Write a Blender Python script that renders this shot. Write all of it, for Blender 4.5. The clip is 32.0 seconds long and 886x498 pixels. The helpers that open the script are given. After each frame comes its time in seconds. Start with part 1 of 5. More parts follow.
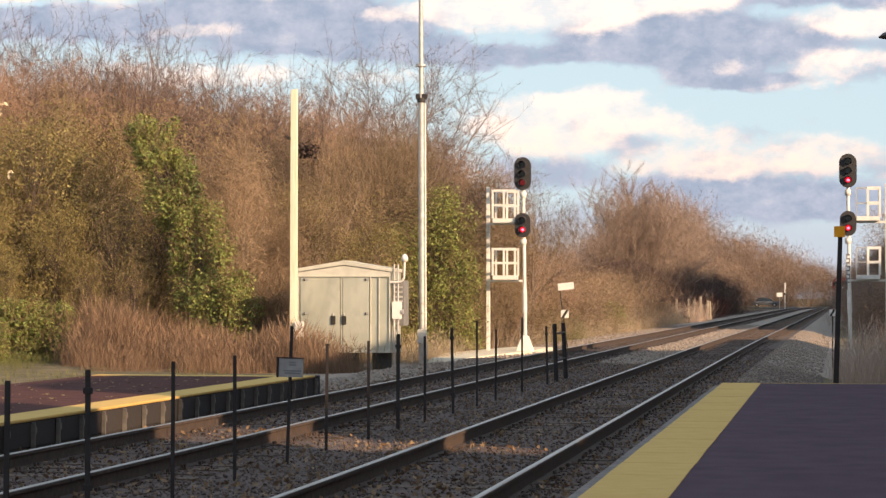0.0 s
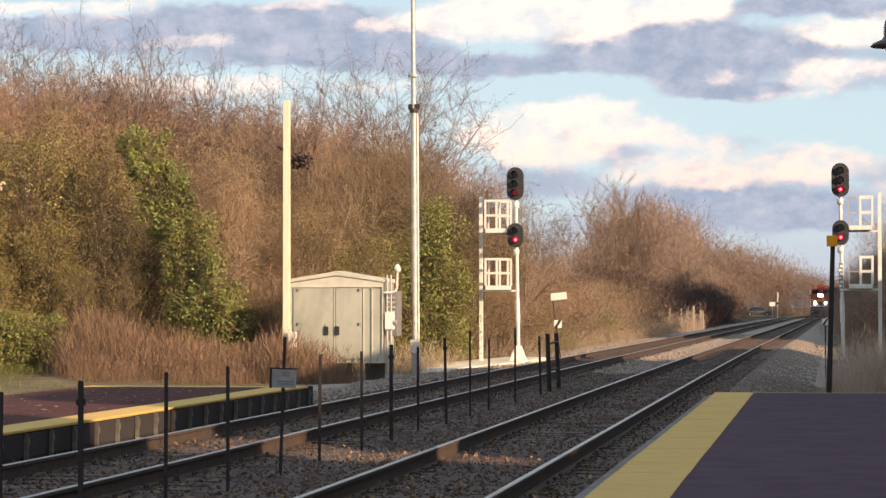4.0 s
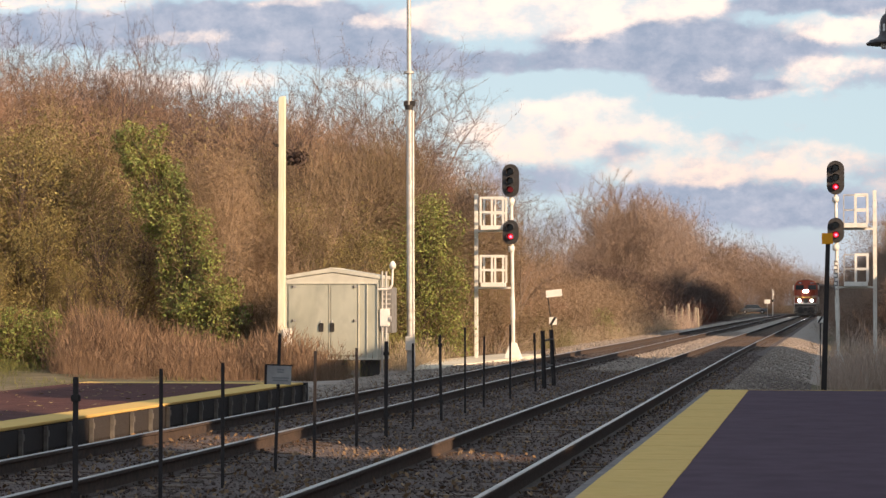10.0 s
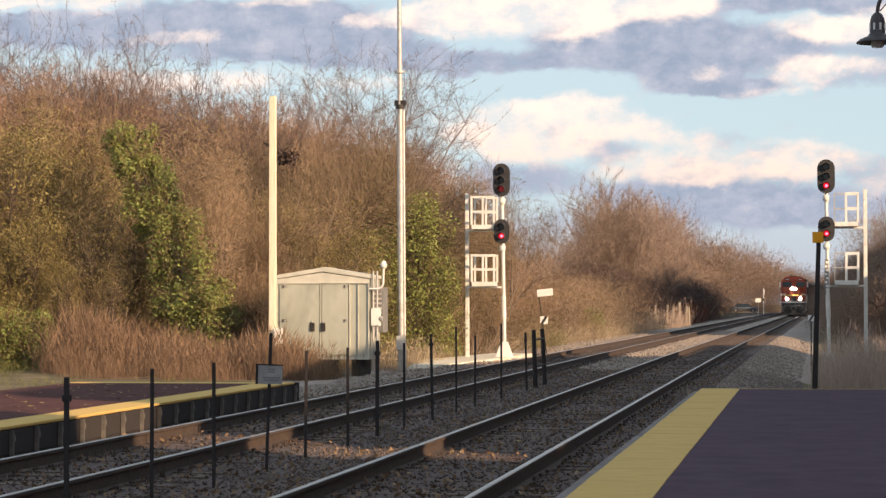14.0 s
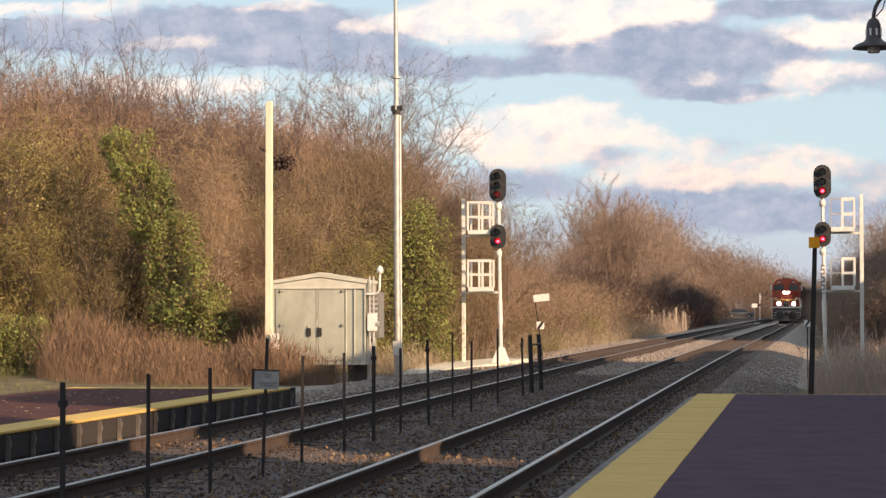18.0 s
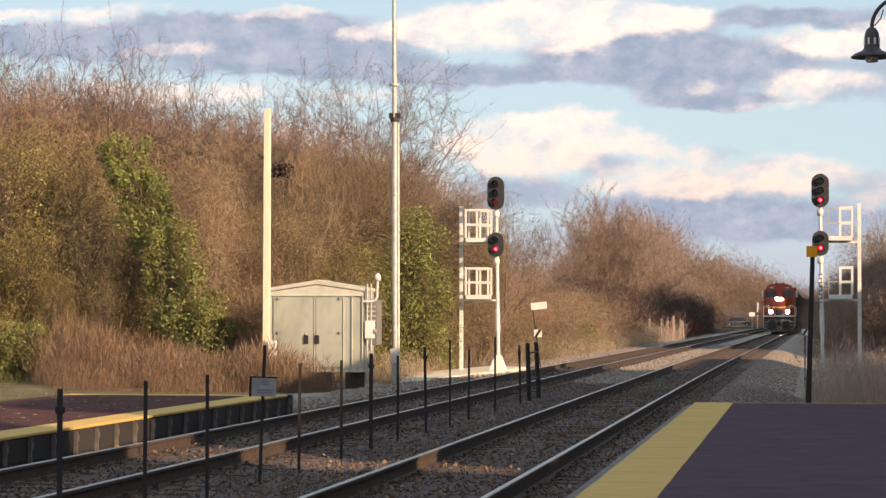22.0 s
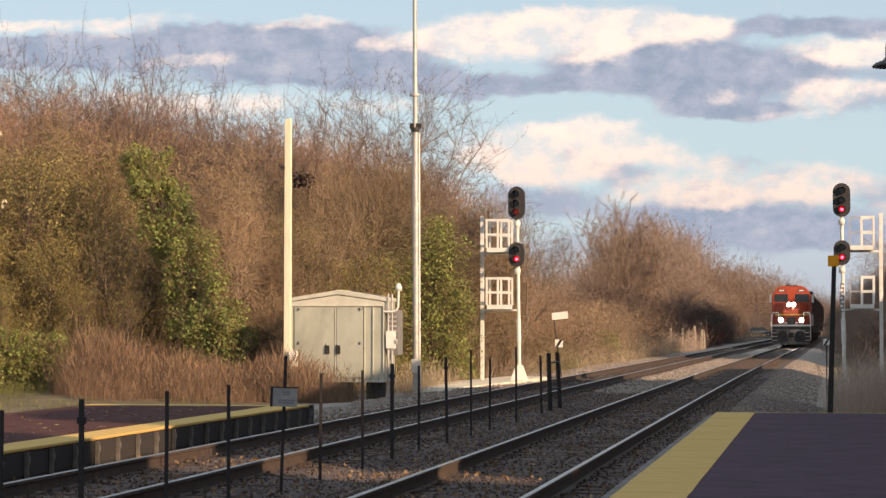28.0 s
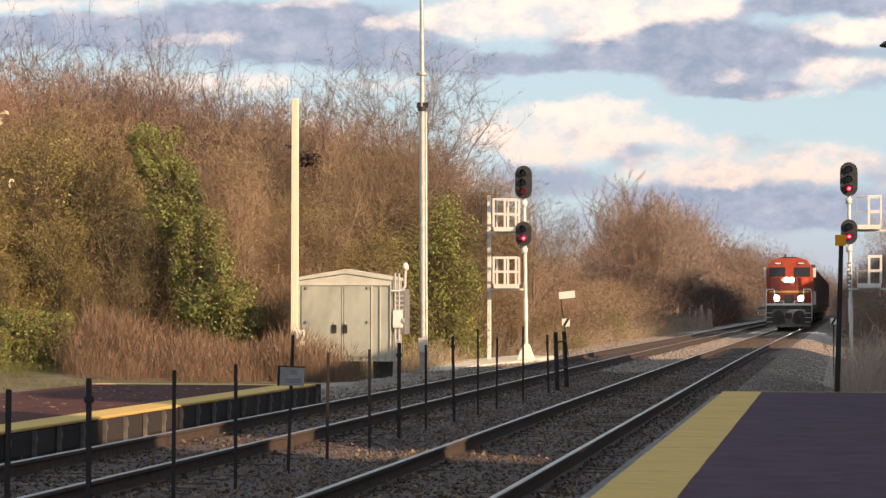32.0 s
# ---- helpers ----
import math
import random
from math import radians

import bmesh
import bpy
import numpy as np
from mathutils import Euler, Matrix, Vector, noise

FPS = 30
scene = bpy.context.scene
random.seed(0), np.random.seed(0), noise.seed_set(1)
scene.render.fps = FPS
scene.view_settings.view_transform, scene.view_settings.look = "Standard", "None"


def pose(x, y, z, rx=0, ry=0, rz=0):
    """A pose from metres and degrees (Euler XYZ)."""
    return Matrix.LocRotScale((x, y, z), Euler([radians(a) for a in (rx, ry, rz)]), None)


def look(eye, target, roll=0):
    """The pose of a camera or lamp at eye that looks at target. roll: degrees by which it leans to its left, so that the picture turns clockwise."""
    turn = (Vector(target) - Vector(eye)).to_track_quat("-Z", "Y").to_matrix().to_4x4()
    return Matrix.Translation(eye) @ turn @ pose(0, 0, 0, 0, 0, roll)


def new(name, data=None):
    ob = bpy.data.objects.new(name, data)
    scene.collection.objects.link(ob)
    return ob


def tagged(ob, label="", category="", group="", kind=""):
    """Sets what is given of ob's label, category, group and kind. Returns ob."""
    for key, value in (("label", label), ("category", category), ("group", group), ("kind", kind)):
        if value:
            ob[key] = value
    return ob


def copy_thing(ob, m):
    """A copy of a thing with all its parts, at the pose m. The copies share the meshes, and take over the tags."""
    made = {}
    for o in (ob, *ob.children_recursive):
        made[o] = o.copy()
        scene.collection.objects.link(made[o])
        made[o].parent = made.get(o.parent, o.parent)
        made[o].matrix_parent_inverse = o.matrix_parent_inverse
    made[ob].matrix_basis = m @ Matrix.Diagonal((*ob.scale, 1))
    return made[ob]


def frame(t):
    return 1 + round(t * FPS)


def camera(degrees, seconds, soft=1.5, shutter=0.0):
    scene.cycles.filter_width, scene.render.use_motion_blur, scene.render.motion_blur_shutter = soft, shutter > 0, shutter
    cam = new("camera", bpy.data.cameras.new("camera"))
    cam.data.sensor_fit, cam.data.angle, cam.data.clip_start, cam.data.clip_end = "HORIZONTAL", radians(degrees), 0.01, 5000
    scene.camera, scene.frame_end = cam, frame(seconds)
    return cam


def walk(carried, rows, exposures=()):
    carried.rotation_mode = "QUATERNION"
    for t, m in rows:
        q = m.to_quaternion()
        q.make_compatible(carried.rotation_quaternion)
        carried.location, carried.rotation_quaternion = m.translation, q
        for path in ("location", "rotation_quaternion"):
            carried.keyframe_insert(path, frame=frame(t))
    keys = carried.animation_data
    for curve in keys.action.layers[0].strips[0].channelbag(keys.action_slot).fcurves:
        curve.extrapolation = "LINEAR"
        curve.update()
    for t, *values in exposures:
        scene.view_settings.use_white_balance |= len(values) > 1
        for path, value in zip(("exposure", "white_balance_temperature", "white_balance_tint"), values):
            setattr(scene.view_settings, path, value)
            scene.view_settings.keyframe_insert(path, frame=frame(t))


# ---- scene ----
EYE = 1.513          # the camera stands on a tripod on the platform; z = 0 is the top of the rails, y runs along the track


def aim(yaw, pitch, roll):
    return pose(0, 0, EYE, 0, 0, yaw) @ pose(0, 0, 0, 90 + pitch) @ pose(0, 0, 0, 0, 0, roll)


cam = camera(22.18, 32.0, soft=1.45)
walk(cam, exposures=[(0, 0.16, 7060, 23), (3, 0.16, 7060, 23), (7, 0.07, 7060, 23), (12, 0.07, 7060, 23), (19, 0.10, 7040, 23), (24, 0.05, 7040, 23), (28, -0.03, 7060, 23), (32, 0.03, 7060, 23)], rows=[
    (0, aim(9.7151, 1.2321, 0.001)),
    (0.5, aim(9.6733, 1.2275, -0.092)),
    (1, aim(9.6746, 1.2997, -0.031)),
    (1.5, aim(9.6547, 1.3406, -0.107)),
    (2, aim(9.6225, 1.3775, -0.108)),
    (2.5, aim(9.6110, 1.4018, -0.101)),
    (3, aim(9.6539, 1.4332, -0.093)),
    (3.5, aim(9.5989, 1.4653, -0.107)),
    (5.5, aim(9.4022, 1.5234, -0.197)),
    (6, aim(9.3472, 1.4786, -0.041)),
    (6.5, aim(9.3528, 1.4245, -0.098)),
    (7, aim(9.3716, 1.4273, -0.112)),
    (7.5, aim(9.3481, 1.4298, -0.026)),
    (8, aim(9.4132, 1.4648, -0.078)),
    (8.5, aim(9.4133, 1.5188, -0.037)),
    (9, aim(9.4331, 1.4719, 0.001)),
    (9.5, aim(9.4005, 1.4403, 0.018)),
    (10, aim(9.4125, 1.4105, -0.029)),
    (10.5, aim(9.3699, 1.3822, -0.013)),
    (11, aim(9.3476, 1.3423, -0.031)),
    (11.5, aim(9.3042, 1.3037, 0.032)),
    (12, aim(9.2782, 1.2675, -0.169)),
    (12.5, aim(9.2420, 1.2776, -0.177)),
    (13, aim(9.2396, 1.2974, -0.047)),
    (13.5, aim(9.2192, 1.3670, -0.264)),
    (14, aim(9.1822, 1.3956, -0.142)),
    (14.5, aim(9.1497, 1.3312, -0.114)),
    (16.5, aim(9.1305, 1.3618, -0.084)),
    (17, aim(9.1007, 1.4265, -0.133)),
    (17.5, aim(9.0860, 1.4893, -0.106)),
    (18, aim(9.0897, 1.5283, -0.137)),
    (18.5, aim(9.0847, 1.5365, -0.121)),
    (19, aim(9.0676, 1.5555, -0.106)),
    (19.5, aim(9.1093, 1.5226, -0.176)),
    (20, aim(9.1140, 1.5424, -0.072)),
    (20.5, aim(9.1108, 1.5205, -0.064)),
    (21, aim(9.1021, 1.5631, -0.060)),
    (21.5, aim(9.0589, 1.6477, -0.008)),
    (22, aim(9.0335, 1.7236, 0.050)),
    (22.5, aim(9.0186, 1.8185, -0.060)),
    (23, aim(9.0064, 1.8214, -0.086)),
    (23.5, aim(9.0459, 1.7765, -0.104)),
    (24, aim(9.0642, 1.7615, -0.053)),
    (24.5, aim(9.0634, 1.7618, -0.048)),
    (25, aim(9.0661, 1.8234, -0.020)),
    (25.5, aim(9.1341, 1.9170, -0.002)),
    (27.5, aim(9.4567, 2.0049, -0.152)),
    (28, aim(9.5634, 1.9770, -0.013)),
    (28.5, aim(9.6624, 1.8990, -0.092)),
    (29, aim(9.6849, 1.7727, 0.004)),
    (29.5, aim(9.7155, 1.6954, -0.011)),
    (30, aim(9.7133, 1.6469, 0.020)),
    (30.5, aim(9.7378, 1.5817, 0.001)),
    (31, aim(9.7604, 1.5752, 0.021)),
    (31.5, aim(9.8029, 1.5166, 0.009)),
    (32, aim(9.7396, 1.4505, -0.008)),
])

# ---- world, sun ----
SUN_AZ, SUN_EL = radians(125), radians(20)
SUN_DIR = Vector((math.sin(SUN_AZ) * math.cos(SUN_EL), math.cos(SUN_AZ) * math.cos(SUN_EL), math.sin(SUN_EL)))
sun = new("sun", bpy.data.lights.new("sun", "SUN"))
sun.data.energy, sun.data.angle, sun.data.color = 6.4, radians(0.6), (1.0, 0.78, 0.50)
sun.matrix_world = look(SUN_DIR * 100, (0, 0, 0))
scene.view_settings.exposure = 0.0

# cloud banks: east, height, half width, half height, weight (all as slopes from the camera)
GREY_HIGH = [
    (-0.3700, 0.1284, 0.0600, 0.0070, 0.9), (-0.2794, 0.1336, 0.0687, 0.0044, 0.85), (-0.2186, 0.1226, 0.0442, 0.0072, 1.1), (-0.1977, 0.1130, 0.0388, 0.0051, 1.1),
    (-0.2607, 0.1136, 0.0343, 0.0041, 0.7), (-0.1409, 0.1085, 0.0280, 0.0041, 0.9), (-0.1054, 0.1149, 0.0151, 0.0071, 1), (-0.0802, 0.1180, 0.0275, 0.0070, 1.1),
    (-0.0652, 0.1092, 0.0298, 0.0070, 1.2), (-0.0478, 0.0999, 0.0161, 0.0055, 1), (-0.0206, 0.1114, 0.0294, 0.0090, 1.0), (-0.0330, 0.0949, 0.0197, 0.0030, 0.9),
    (-0.0033, 0.1315, 0.0341, 0.0040, 1.1), (0.0087, 0.0972, 0.0267, 0.0050, 0.5), (-0.0602, 0.1216, 0.0223, 0.0070, 1.1), (0.0427, 0.1078, 0.0216, 0.0074, 0.7), (-0.3359, 0.1243, 0.0565, 0.0068, 0.9), (-0.2528, 0.1253, 0.0395, 0.0088, 0.6)]
GREY_LOW = [
    (-0.1232, 0.0571, 0.0278, 0.0081, 0.8), (-0.0853, 0.0683, 0.0113, 0.0055, 0.6), (-0.0356, 0.0464, 0.0368, 0.0100, 0.9), (-0.0678, 0.0491, 0.0248, 0.0065, 0.6),
    (0.0012, 0.0412, 0.0291, 0.0069, 0.8), (0.0183, 0.0600, 0.0145, 0.0064, 0.45), (-0.0306, 0.0722, 0.0148, 0.0040, 0.35), (-0.0829, 0.0347, 0.0644, 0.0075, 0.5),
    (0.0520, 0.0511, 0.0287, 0.0098, 0.6), (-0.0454, 0.0619, 0.0173, 0.0040, 0.5), (-0.1029, 0.0738, 0.0126, 0.0030, 0.45), (-0.0109, 0.0653, 0.0147, 0.0030, 0.4)]
WHITE_HIGH = [
    (-0.1409, 0.1313, 0.0267, 0.0091, 1.3), (-0.1053, 0.1296, 0.0202, 0.0096, 1.3), (-0.0751, 0.1330, 0.0262, 0.0065, 1.2), (-0.0514, 0.1340, 0.0124, 0.0045, 0.8),
    (0.0076, 0.1193, 0.0194, 0.0060, 1.2), (0.0295, 0.1224, 0.0121, 0.0064, 1.0), (-0.0010, 0.0996, 0.0117, 0.0055, 0.85), (0.0185, 0.1033, 0.0170, 0.0040, 0.7),
    (-0.0423, 0.1028, 0.0060, 0.0042, 0.45), (-0.2343, 0.1371, 0.0158, 0.0023, 0.9), (-0.2029, 0.1275, 0.0068, 0.0031, 0.8), (-0.1847, 0.1284, 0.0104, 0.0038, 0.9),
    (-0.1653, 0.1277, 0.0116, 0.0056, 1.1), (-0.2874, 0.1224, 0.0213, 0.0029, 0.7), (-0.3523, 0.1420, 0.0380, 0.0021, 0.7), (0.0620, 0.1148, 0.0143, 0.0074, 0.8), (-0.3441, 0.1397, 0.0594, 0.0031, 0.4), (-0.0182, 0.0927, 0.0220, 0.0015, 0.4)]
WHITE_LOW = [
    (-0.1384, 0.0785, 0.0203, 0.0091, 1.1), (-0.1079, 0.0812, 0.0176, 0.0091, 1.2), (-0.0928, 0.0860, 0.0151, 0.0065, 1.1), (-0.1181, 0.0697, 0.0202, 0.0061, 0.9),
    (-0.0728, 0.0792, 0.0137, 0.0075, 0.75), (-0.0753, 0.0617, 0.0150, 0.0060, 1.0), (-0.0541, 0.0590, 0.0149, 0.0060, 0.95), (-0.0516, 0.0714, 0.0124, 0.0060, 0.55),
    (-0.0207, 0.0676, 0.0220, 0.0060, 0.5), (-0.0085, 0.0586, 0.0171, 0.0059, 0.75), (0.0110, 0.0648, 0.0146, 0.0059, 0.55), (-0.2607, 0.1012, 0.0159, 0.0047, 0.6),
    (0.0292, 0.0538, 0.0109, 0.0064, 0.5), (-0.3007, 0.1034, 0.0321, 0.0052, 0.4), (0.0665, 0.0632, 0.0214, 0.0073, 0.7), (-0.2660, 0.1028, 0.0683, 0.0047, 0.35), (-0.1821, 0.1015, 0.0309, 0.0026, 0.25), (-0.0306, 0.0580, 0.0221, 0.0055, 0.6)]


def make_world():
    w = bpy.data.worlds.new("sky")
    scene.world = w
    w.use_nodes = True
    nt = w.node_tree
    nt.nodes.clear()
    N, link = nt.nodes.new, nt.links.new

    def feed(sock, v):
        if isinstance(v, bpy.types.NodeSocket):
            link(v, sock)
        else:
            sock.default_value = v

    def m(op, a, b=0.0, c=None, clamp=False):
        n = N("ShaderNodeMath")
        n.operation, n.use_clamp = op, clamp
        feed(n.inputs[0], a)
        feed(n.inputs[1], b)
        if c is not None:
            feed(n.inputs[2], c)
        return n.outputs[0]

    def fbm(vec, scale, detail, rough=0.55):
        n = N("ShaderNodeTexNoise")
        n.inputs["Scale"].default_value, n.inputs["Detail"].default_value, n.inputs["Roughness"].default_value = scale, detail, rough
        link(vec, n.inputs["Vector"])
        return n

    def smooth(v, lo, hi):
        n = N("ShaderNodeMapRange")
        n.interpolation_type = "SMOOTHSTEP"
        feed(n.inputs["Value"], v)
        n.inputs["From Min"].default_value, n.inputs["From Max"].default_value = lo, hi
        return n.outputs["Result"]

    def mixc(f, a, b):
        n = N("ShaderNodeMix")
        n.data_type = "RGBA"
        feed(n.inputs[0], f)
        feed(n.inputs[6], a)
        feed(n.inputs[7], b)
        return n.outputs[2]

    co = N("ShaderNodeTexCoord").outputs["Generated"]
    sep = N("ShaderNodeSeparateXYZ")
    link(co, sep.inputs[0])
    ahead = m("MAXIMUM", sep.outputs[1], 0.05)
    u, v = m("DIVIDE", sep.outputs[0], ahead), m("DIVIDE", sep.outputs[2], ahead)
    flat = N("ShaderNodeCombineXYZ")
    link(u, flat.inputs[0])
    link(m("MULTIPLY", v, 1.45), flat.inputs[1])
    warp, fine = fbm(flat.outputs[0], 26, 6), fbm(flat.outputs[0], 60, 9, 0.66)
    wsep = N("ShaderNodeSeparateColor")
    link(warp.outputs["Color"], wsep.inputs[0])
    uw = m("MULTIPLY_ADD", m("SUBTRACT", wsep.outputs[0], 0.5), 0.034, u)
    vw = m("MULTIPLY_ADD", m("SUBTRACT", wsep.outputs[1], 0.5), 0.018, v)

    def banks(rows):
        total = None
        for x, y, rx, ry, weight in rows:
            a = m("MULTIPLY", m("SUBTRACT", uw, x), 1 / rx)
            b = m("MULTIPLY", m("SUBTRACT", vw, y), 1 / ry)
            q = m("MULTIPLY_ADD", a, a, m("MULTIPLY", b, b))
            g = m("EXPONENT", m("MULTIPLY", m("MULTIPLY", q, m("ADD", q, 0.5)), -0.35))
            total = m("MULTIPLY", g, weight) if total is None else m("MULTIPLY_ADD", g, weight, total)
        return total

    off = smooth(m("ADD", m("ABSOLUTE", m("ADD", u, 0.15)), m("MULTIPLY", v, 0.8)), 0.38, 0.6)
    grain = m("MULTIPLY", m("SUBTRACT", fine.outputs[0], 0.5), 1.7)
    wide = fbm(co, 3.0, 6)
    away = m("MULTIPLY", m("MULTIPLY", m("SUBTRACT", wide.outputs[0], 0.42), 4.0), off)
    grey = smooth(m("ADD", m("ADD", banks(GREY_HIGH + GREY_LOW), grain), away), 0.1, 0.85)
    white = smooth(m("ADD", m("ADD", banks(WHITE_HIGH + WHITE_LOW), grain), m("MULTIPLY", away, 0.6)), 0.1, 1.1)
    sky = N("ShaderNodeTexSky")
    sky.sky_type, sky.sun_disc, sky.sun_elevation, sky.sun_rotation = "NISHITA", False, SUN_EL, SUN_AZ
    sky.air_density, sky.dust_density = 1.0, 1.2
    lift = N("ShaderNodeVectorMath")
    lift.operation = "SCALE"
    link(sky.outputs[0], lift.inputs[0])
    lift.inputs["Scale"].default_value = 0.13
    veil = smooth(v, 0.14, 0.0)
    base = mixc(m("MULTIPLY_ADD", veil, 0.2, 0.6), lift.outputs[0], (0.53, 0.81, 0.93, 1))
    base = mixc(m("MULTIPLY", smooth(v, 0.055, 0.015), 0.75), base, (0.49, 0.57, 0.655, 1))
    shade = mixc(smooth(fine.outputs[0], 0.3, 0.7), (0.285, 0.388, 0.525, 1), (0.465, 0.55, 0.665, 1))
    c = mixc(m("MULTIPLY", grey, 0.93), base, shade)
    puff = fbm(flat.outputs[0], 46, 8, 0.62)
    c = mixc(m("MULTIPLY", white, m("MULTIPLY_ADD", smooth(puff.outputs[0], 0.34, 0.60), 0.66, 0.34)), c, mixc(smooth(v, 0.05, 0.10), (1.0, 0.87, 0.745, 1), (1.10, 1.0, 0.88, 1)))
    bg, out = N("ShaderNodeBackground"), N("ShaderNodeOutputWorld")
    link(c, bg.inputs[0])
    bg.inputs[1].default_value = 1.0
    link(bg.outputs[0], out.inputs[0])


make_world()


# ---- materials ----
def mat(name, c1, c2=None, rough=0.7, metal=0.0, scale=6.0, bump=0.0, fine=60.0, stain=0.0, by="", emit=0.0, spec=0.4, stretch=(1, 1, 1), stain_col=(0.05, 0.045, 0.04), stain_scale=1.3, laid=False):
    """c1 and c2 mingle by noise, or by piece (by='island'), or by thing (by='thing'); stain darkens in blotches."""
    M = bpy.data.materials.new(name)
    M.use_nodes = True
    nt = M.node_tree
    N, link = nt.nodes.new, nt.links.new
    p = nt.nodes["Principled BSDF"]
    p.inputs["Roughness"].default_value, p.inputs["Metallic"].default_value = rough, metal
    p.inputs["Specular IOR Level"].default_value = spec
    c1 = (*c1, 1)
    c2 = (*(c2 or c1[:3]), 1)
    co = N("ShaderNodeTexCoord")
    mp = N("ShaderNodeMapping")
    mp.inputs["Scale"].default_value = stretch
    link(N("ShaderNodeNewGeometry").outputs["Position"] if laid else co.outputs["Object"], mp.inputs[0])

    def noise_tex(s, d=4):
        n = N("ShaderNodeTexNoise")
        n.inputs["Scale"].default_value, n.inputs["Detail"].default_value = s, d
        link(mp.outputs[0], n.inputs["Vector"])
        return n.outputs[0]

    def ramp(v, lo, hi):
        n = N("ShaderNodeMapRange")
        link(v, n.inputs[0])
        n.inputs[1].default_value, n.inputs[2].default_value = lo, hi
        return n.outputs[0]

    def mix(f, a, b):
        n = N("ShaderNodeMix")
        n.data_type = "RGBA"
        for s, x in ((n.inputs[0], f), (n.inputs[6], a), (n.inputs[7], b)):
            if isinstance(x, bpy.types.NodeSocket):
                link(x, s)
            else:
                s.default_value = x
        return n.outputs[2]

    f = ramp(noise_tex(scale), 0.32, 0.68)
    if by:
        r = N("ShaderNodeNewGeometry").outputs["Random Per Island"] if by == "island" else N("ShaderNodeObjectInfo").outputs["Random"]
        if by == "both":
            r2 = N("ShaderNodeObjectInfo").outputs["Random"]
            k0 = N("ShaderNodeMix")
            link(N("ShaderNodeNewGeometry").outputs["Random Per Island"], k0.inputs[2])
            link(r2, k0.inputs[3])
            k0.inputs[0].default_value = 0.5
            r = k0.outputs[0]
        k = N("ShaderNodeMath")
        k.operation = "MULTIPLY_ADD"
        link(r, k.inputs[0])
        k.inputs[1].default_value = 0.75
        k2 = N("ShaderNodeMath")
        k2.operation = "MULTIPLY"
        link(f, k2.inputs[0])
        k2.inputs[1].default_value = 0.25
        link(k2.outputs[0], k.inputs[2])
        f = k.outputs[0]
    col = mix(f, c1, c2)
    if stain:
        n = N("ShaderNodeMath")
        n.operation = "MULTIPLY"
        link(ramp(noise_tex(stain_scale, 6), 0.5, 0.72), n.inputs[0])
        n.inputs[1].default_value = stain
        col = mix(n.outputs[0], col, (*stain_col, 1))
    link(col, p.inputs["Base Color"])
    if bump:
        b = N("ShaderNodeBump")
        b.inputs["Strength"].default_value, b.inputs["Distance"].default_value = 1.0, bump
        link(noise_tex(fine, 5), b.inputs["Height"])
        link(b.outputs[0], p.inputs["Normal"])
    if emit:
        p.inputs["Emission Color"].default_value, p.inputs["Emission Strength"].default_value = c1, emit
    return M


BALLAST = mat("ballast gravel", (0.100, 0.077, 0.071), (0.16, 0.127, 0.116), 0.97, spec=0.1, scale=9, bump=0.016, fine=26, stain=0.55, stain_col=(0.06, 0.045, 0.035), stain_scale=0.8)
BALLAST_DARK = mat("oil and leaf stained ballast", (0.066, 0.046, 0.042), (0.125, 0.089, 0.078), 0.95, scale=7, bump=0.016, fine=26, stain=0.5, stain_col=(0.045, 0.032, 0.026), stain_scale=1.1)
SOIL = mat("grassy soil", (0.10, 0.085, 0.045), (0.20, 0.155, 0.09), 0.95, scale=1.2, bump=0.05, fine=9, stain=0.5, stain_col=(0.05, 0.06, 0.025))
STONE = mat("ballast stone", (0.080, 0.061, 0.056), (0.195, 0.154, 0.138), 0.95, spec=0.1, by="island")
STONE_PALE = mat("pale stone", (0.22, 0.182, 0.156), (0.345, 0.288, 0.243), 0.9, by="island")
PALE_BALLAST = mat("pale fresh ballast", (0.25, 0.207, 0.176), (0.38, 0.318, 0.27), 0.95, scale=4, bump=0.02, fine=11, stain=0.35, stain_col=(0.16, 0.13, 0.10))
STONE_DARK = mat("stained stone", (0.055, 0.038, 0.034), (0.120, 0.081, 0.069), 0.9, by="island")
LEAF_FALLEN = mat("fallen leaf", (0.10, 0.055, 0.03), (0.30, 0.20, 0.115), 0.8, by="island")
ASPHALT = mat("platform asphalt", (0.078, 0.050, 0.068), (0.100, 0.067, 0.088), 0.97, spec=0.08, scale=3, bump=0.0008, fine=120, stain=0.12, stain_col=(0.045, 0.036, 0.045))
BRICK_DECK = mat("reddish paving", (0.085, 0.042, 0.042), (0.125, 0.062, 0.056), 0.97, spec=0.04, scale=4, bump=0.004, fine=120, stain=0.4, stain_col=(0.09, 0.05, 0.045))
YELLOW = mat("yellow tactile paint", (0.61, 0.405, 0.142), (0.66, 0.445, 0.17), 0.9, spec=0.04, scale=5, bump=0.0006, fine=60, stain=0.15, stain_col=(0.42, 0.30, 0.12), laid=True)
CONCRETE = mat("concrete", (0.34, 0.32, 0.30), (0.48, 0.45, 0.41), 0.85, scale=5, bump=0.004, fine=90, stain=0.4, stain_col=(0.2, 0.18, 0.15))
KERB = mat("grimy concrete edge", (0.13, 0.115, 0.11), (0.22, 0.195, 0.185), 0.9, scale=6, bump=0.004, fine=60, stain=0.4)
PALE_CONCRETE = mat("pale concrete", (0.62, 0.56, 0.44), (0.74, 0.68, 0.55), 0.9, scale=3, bump=0.01, fine=20, stain=0.3, stain_col=(0.35, 0.31, 0.25))
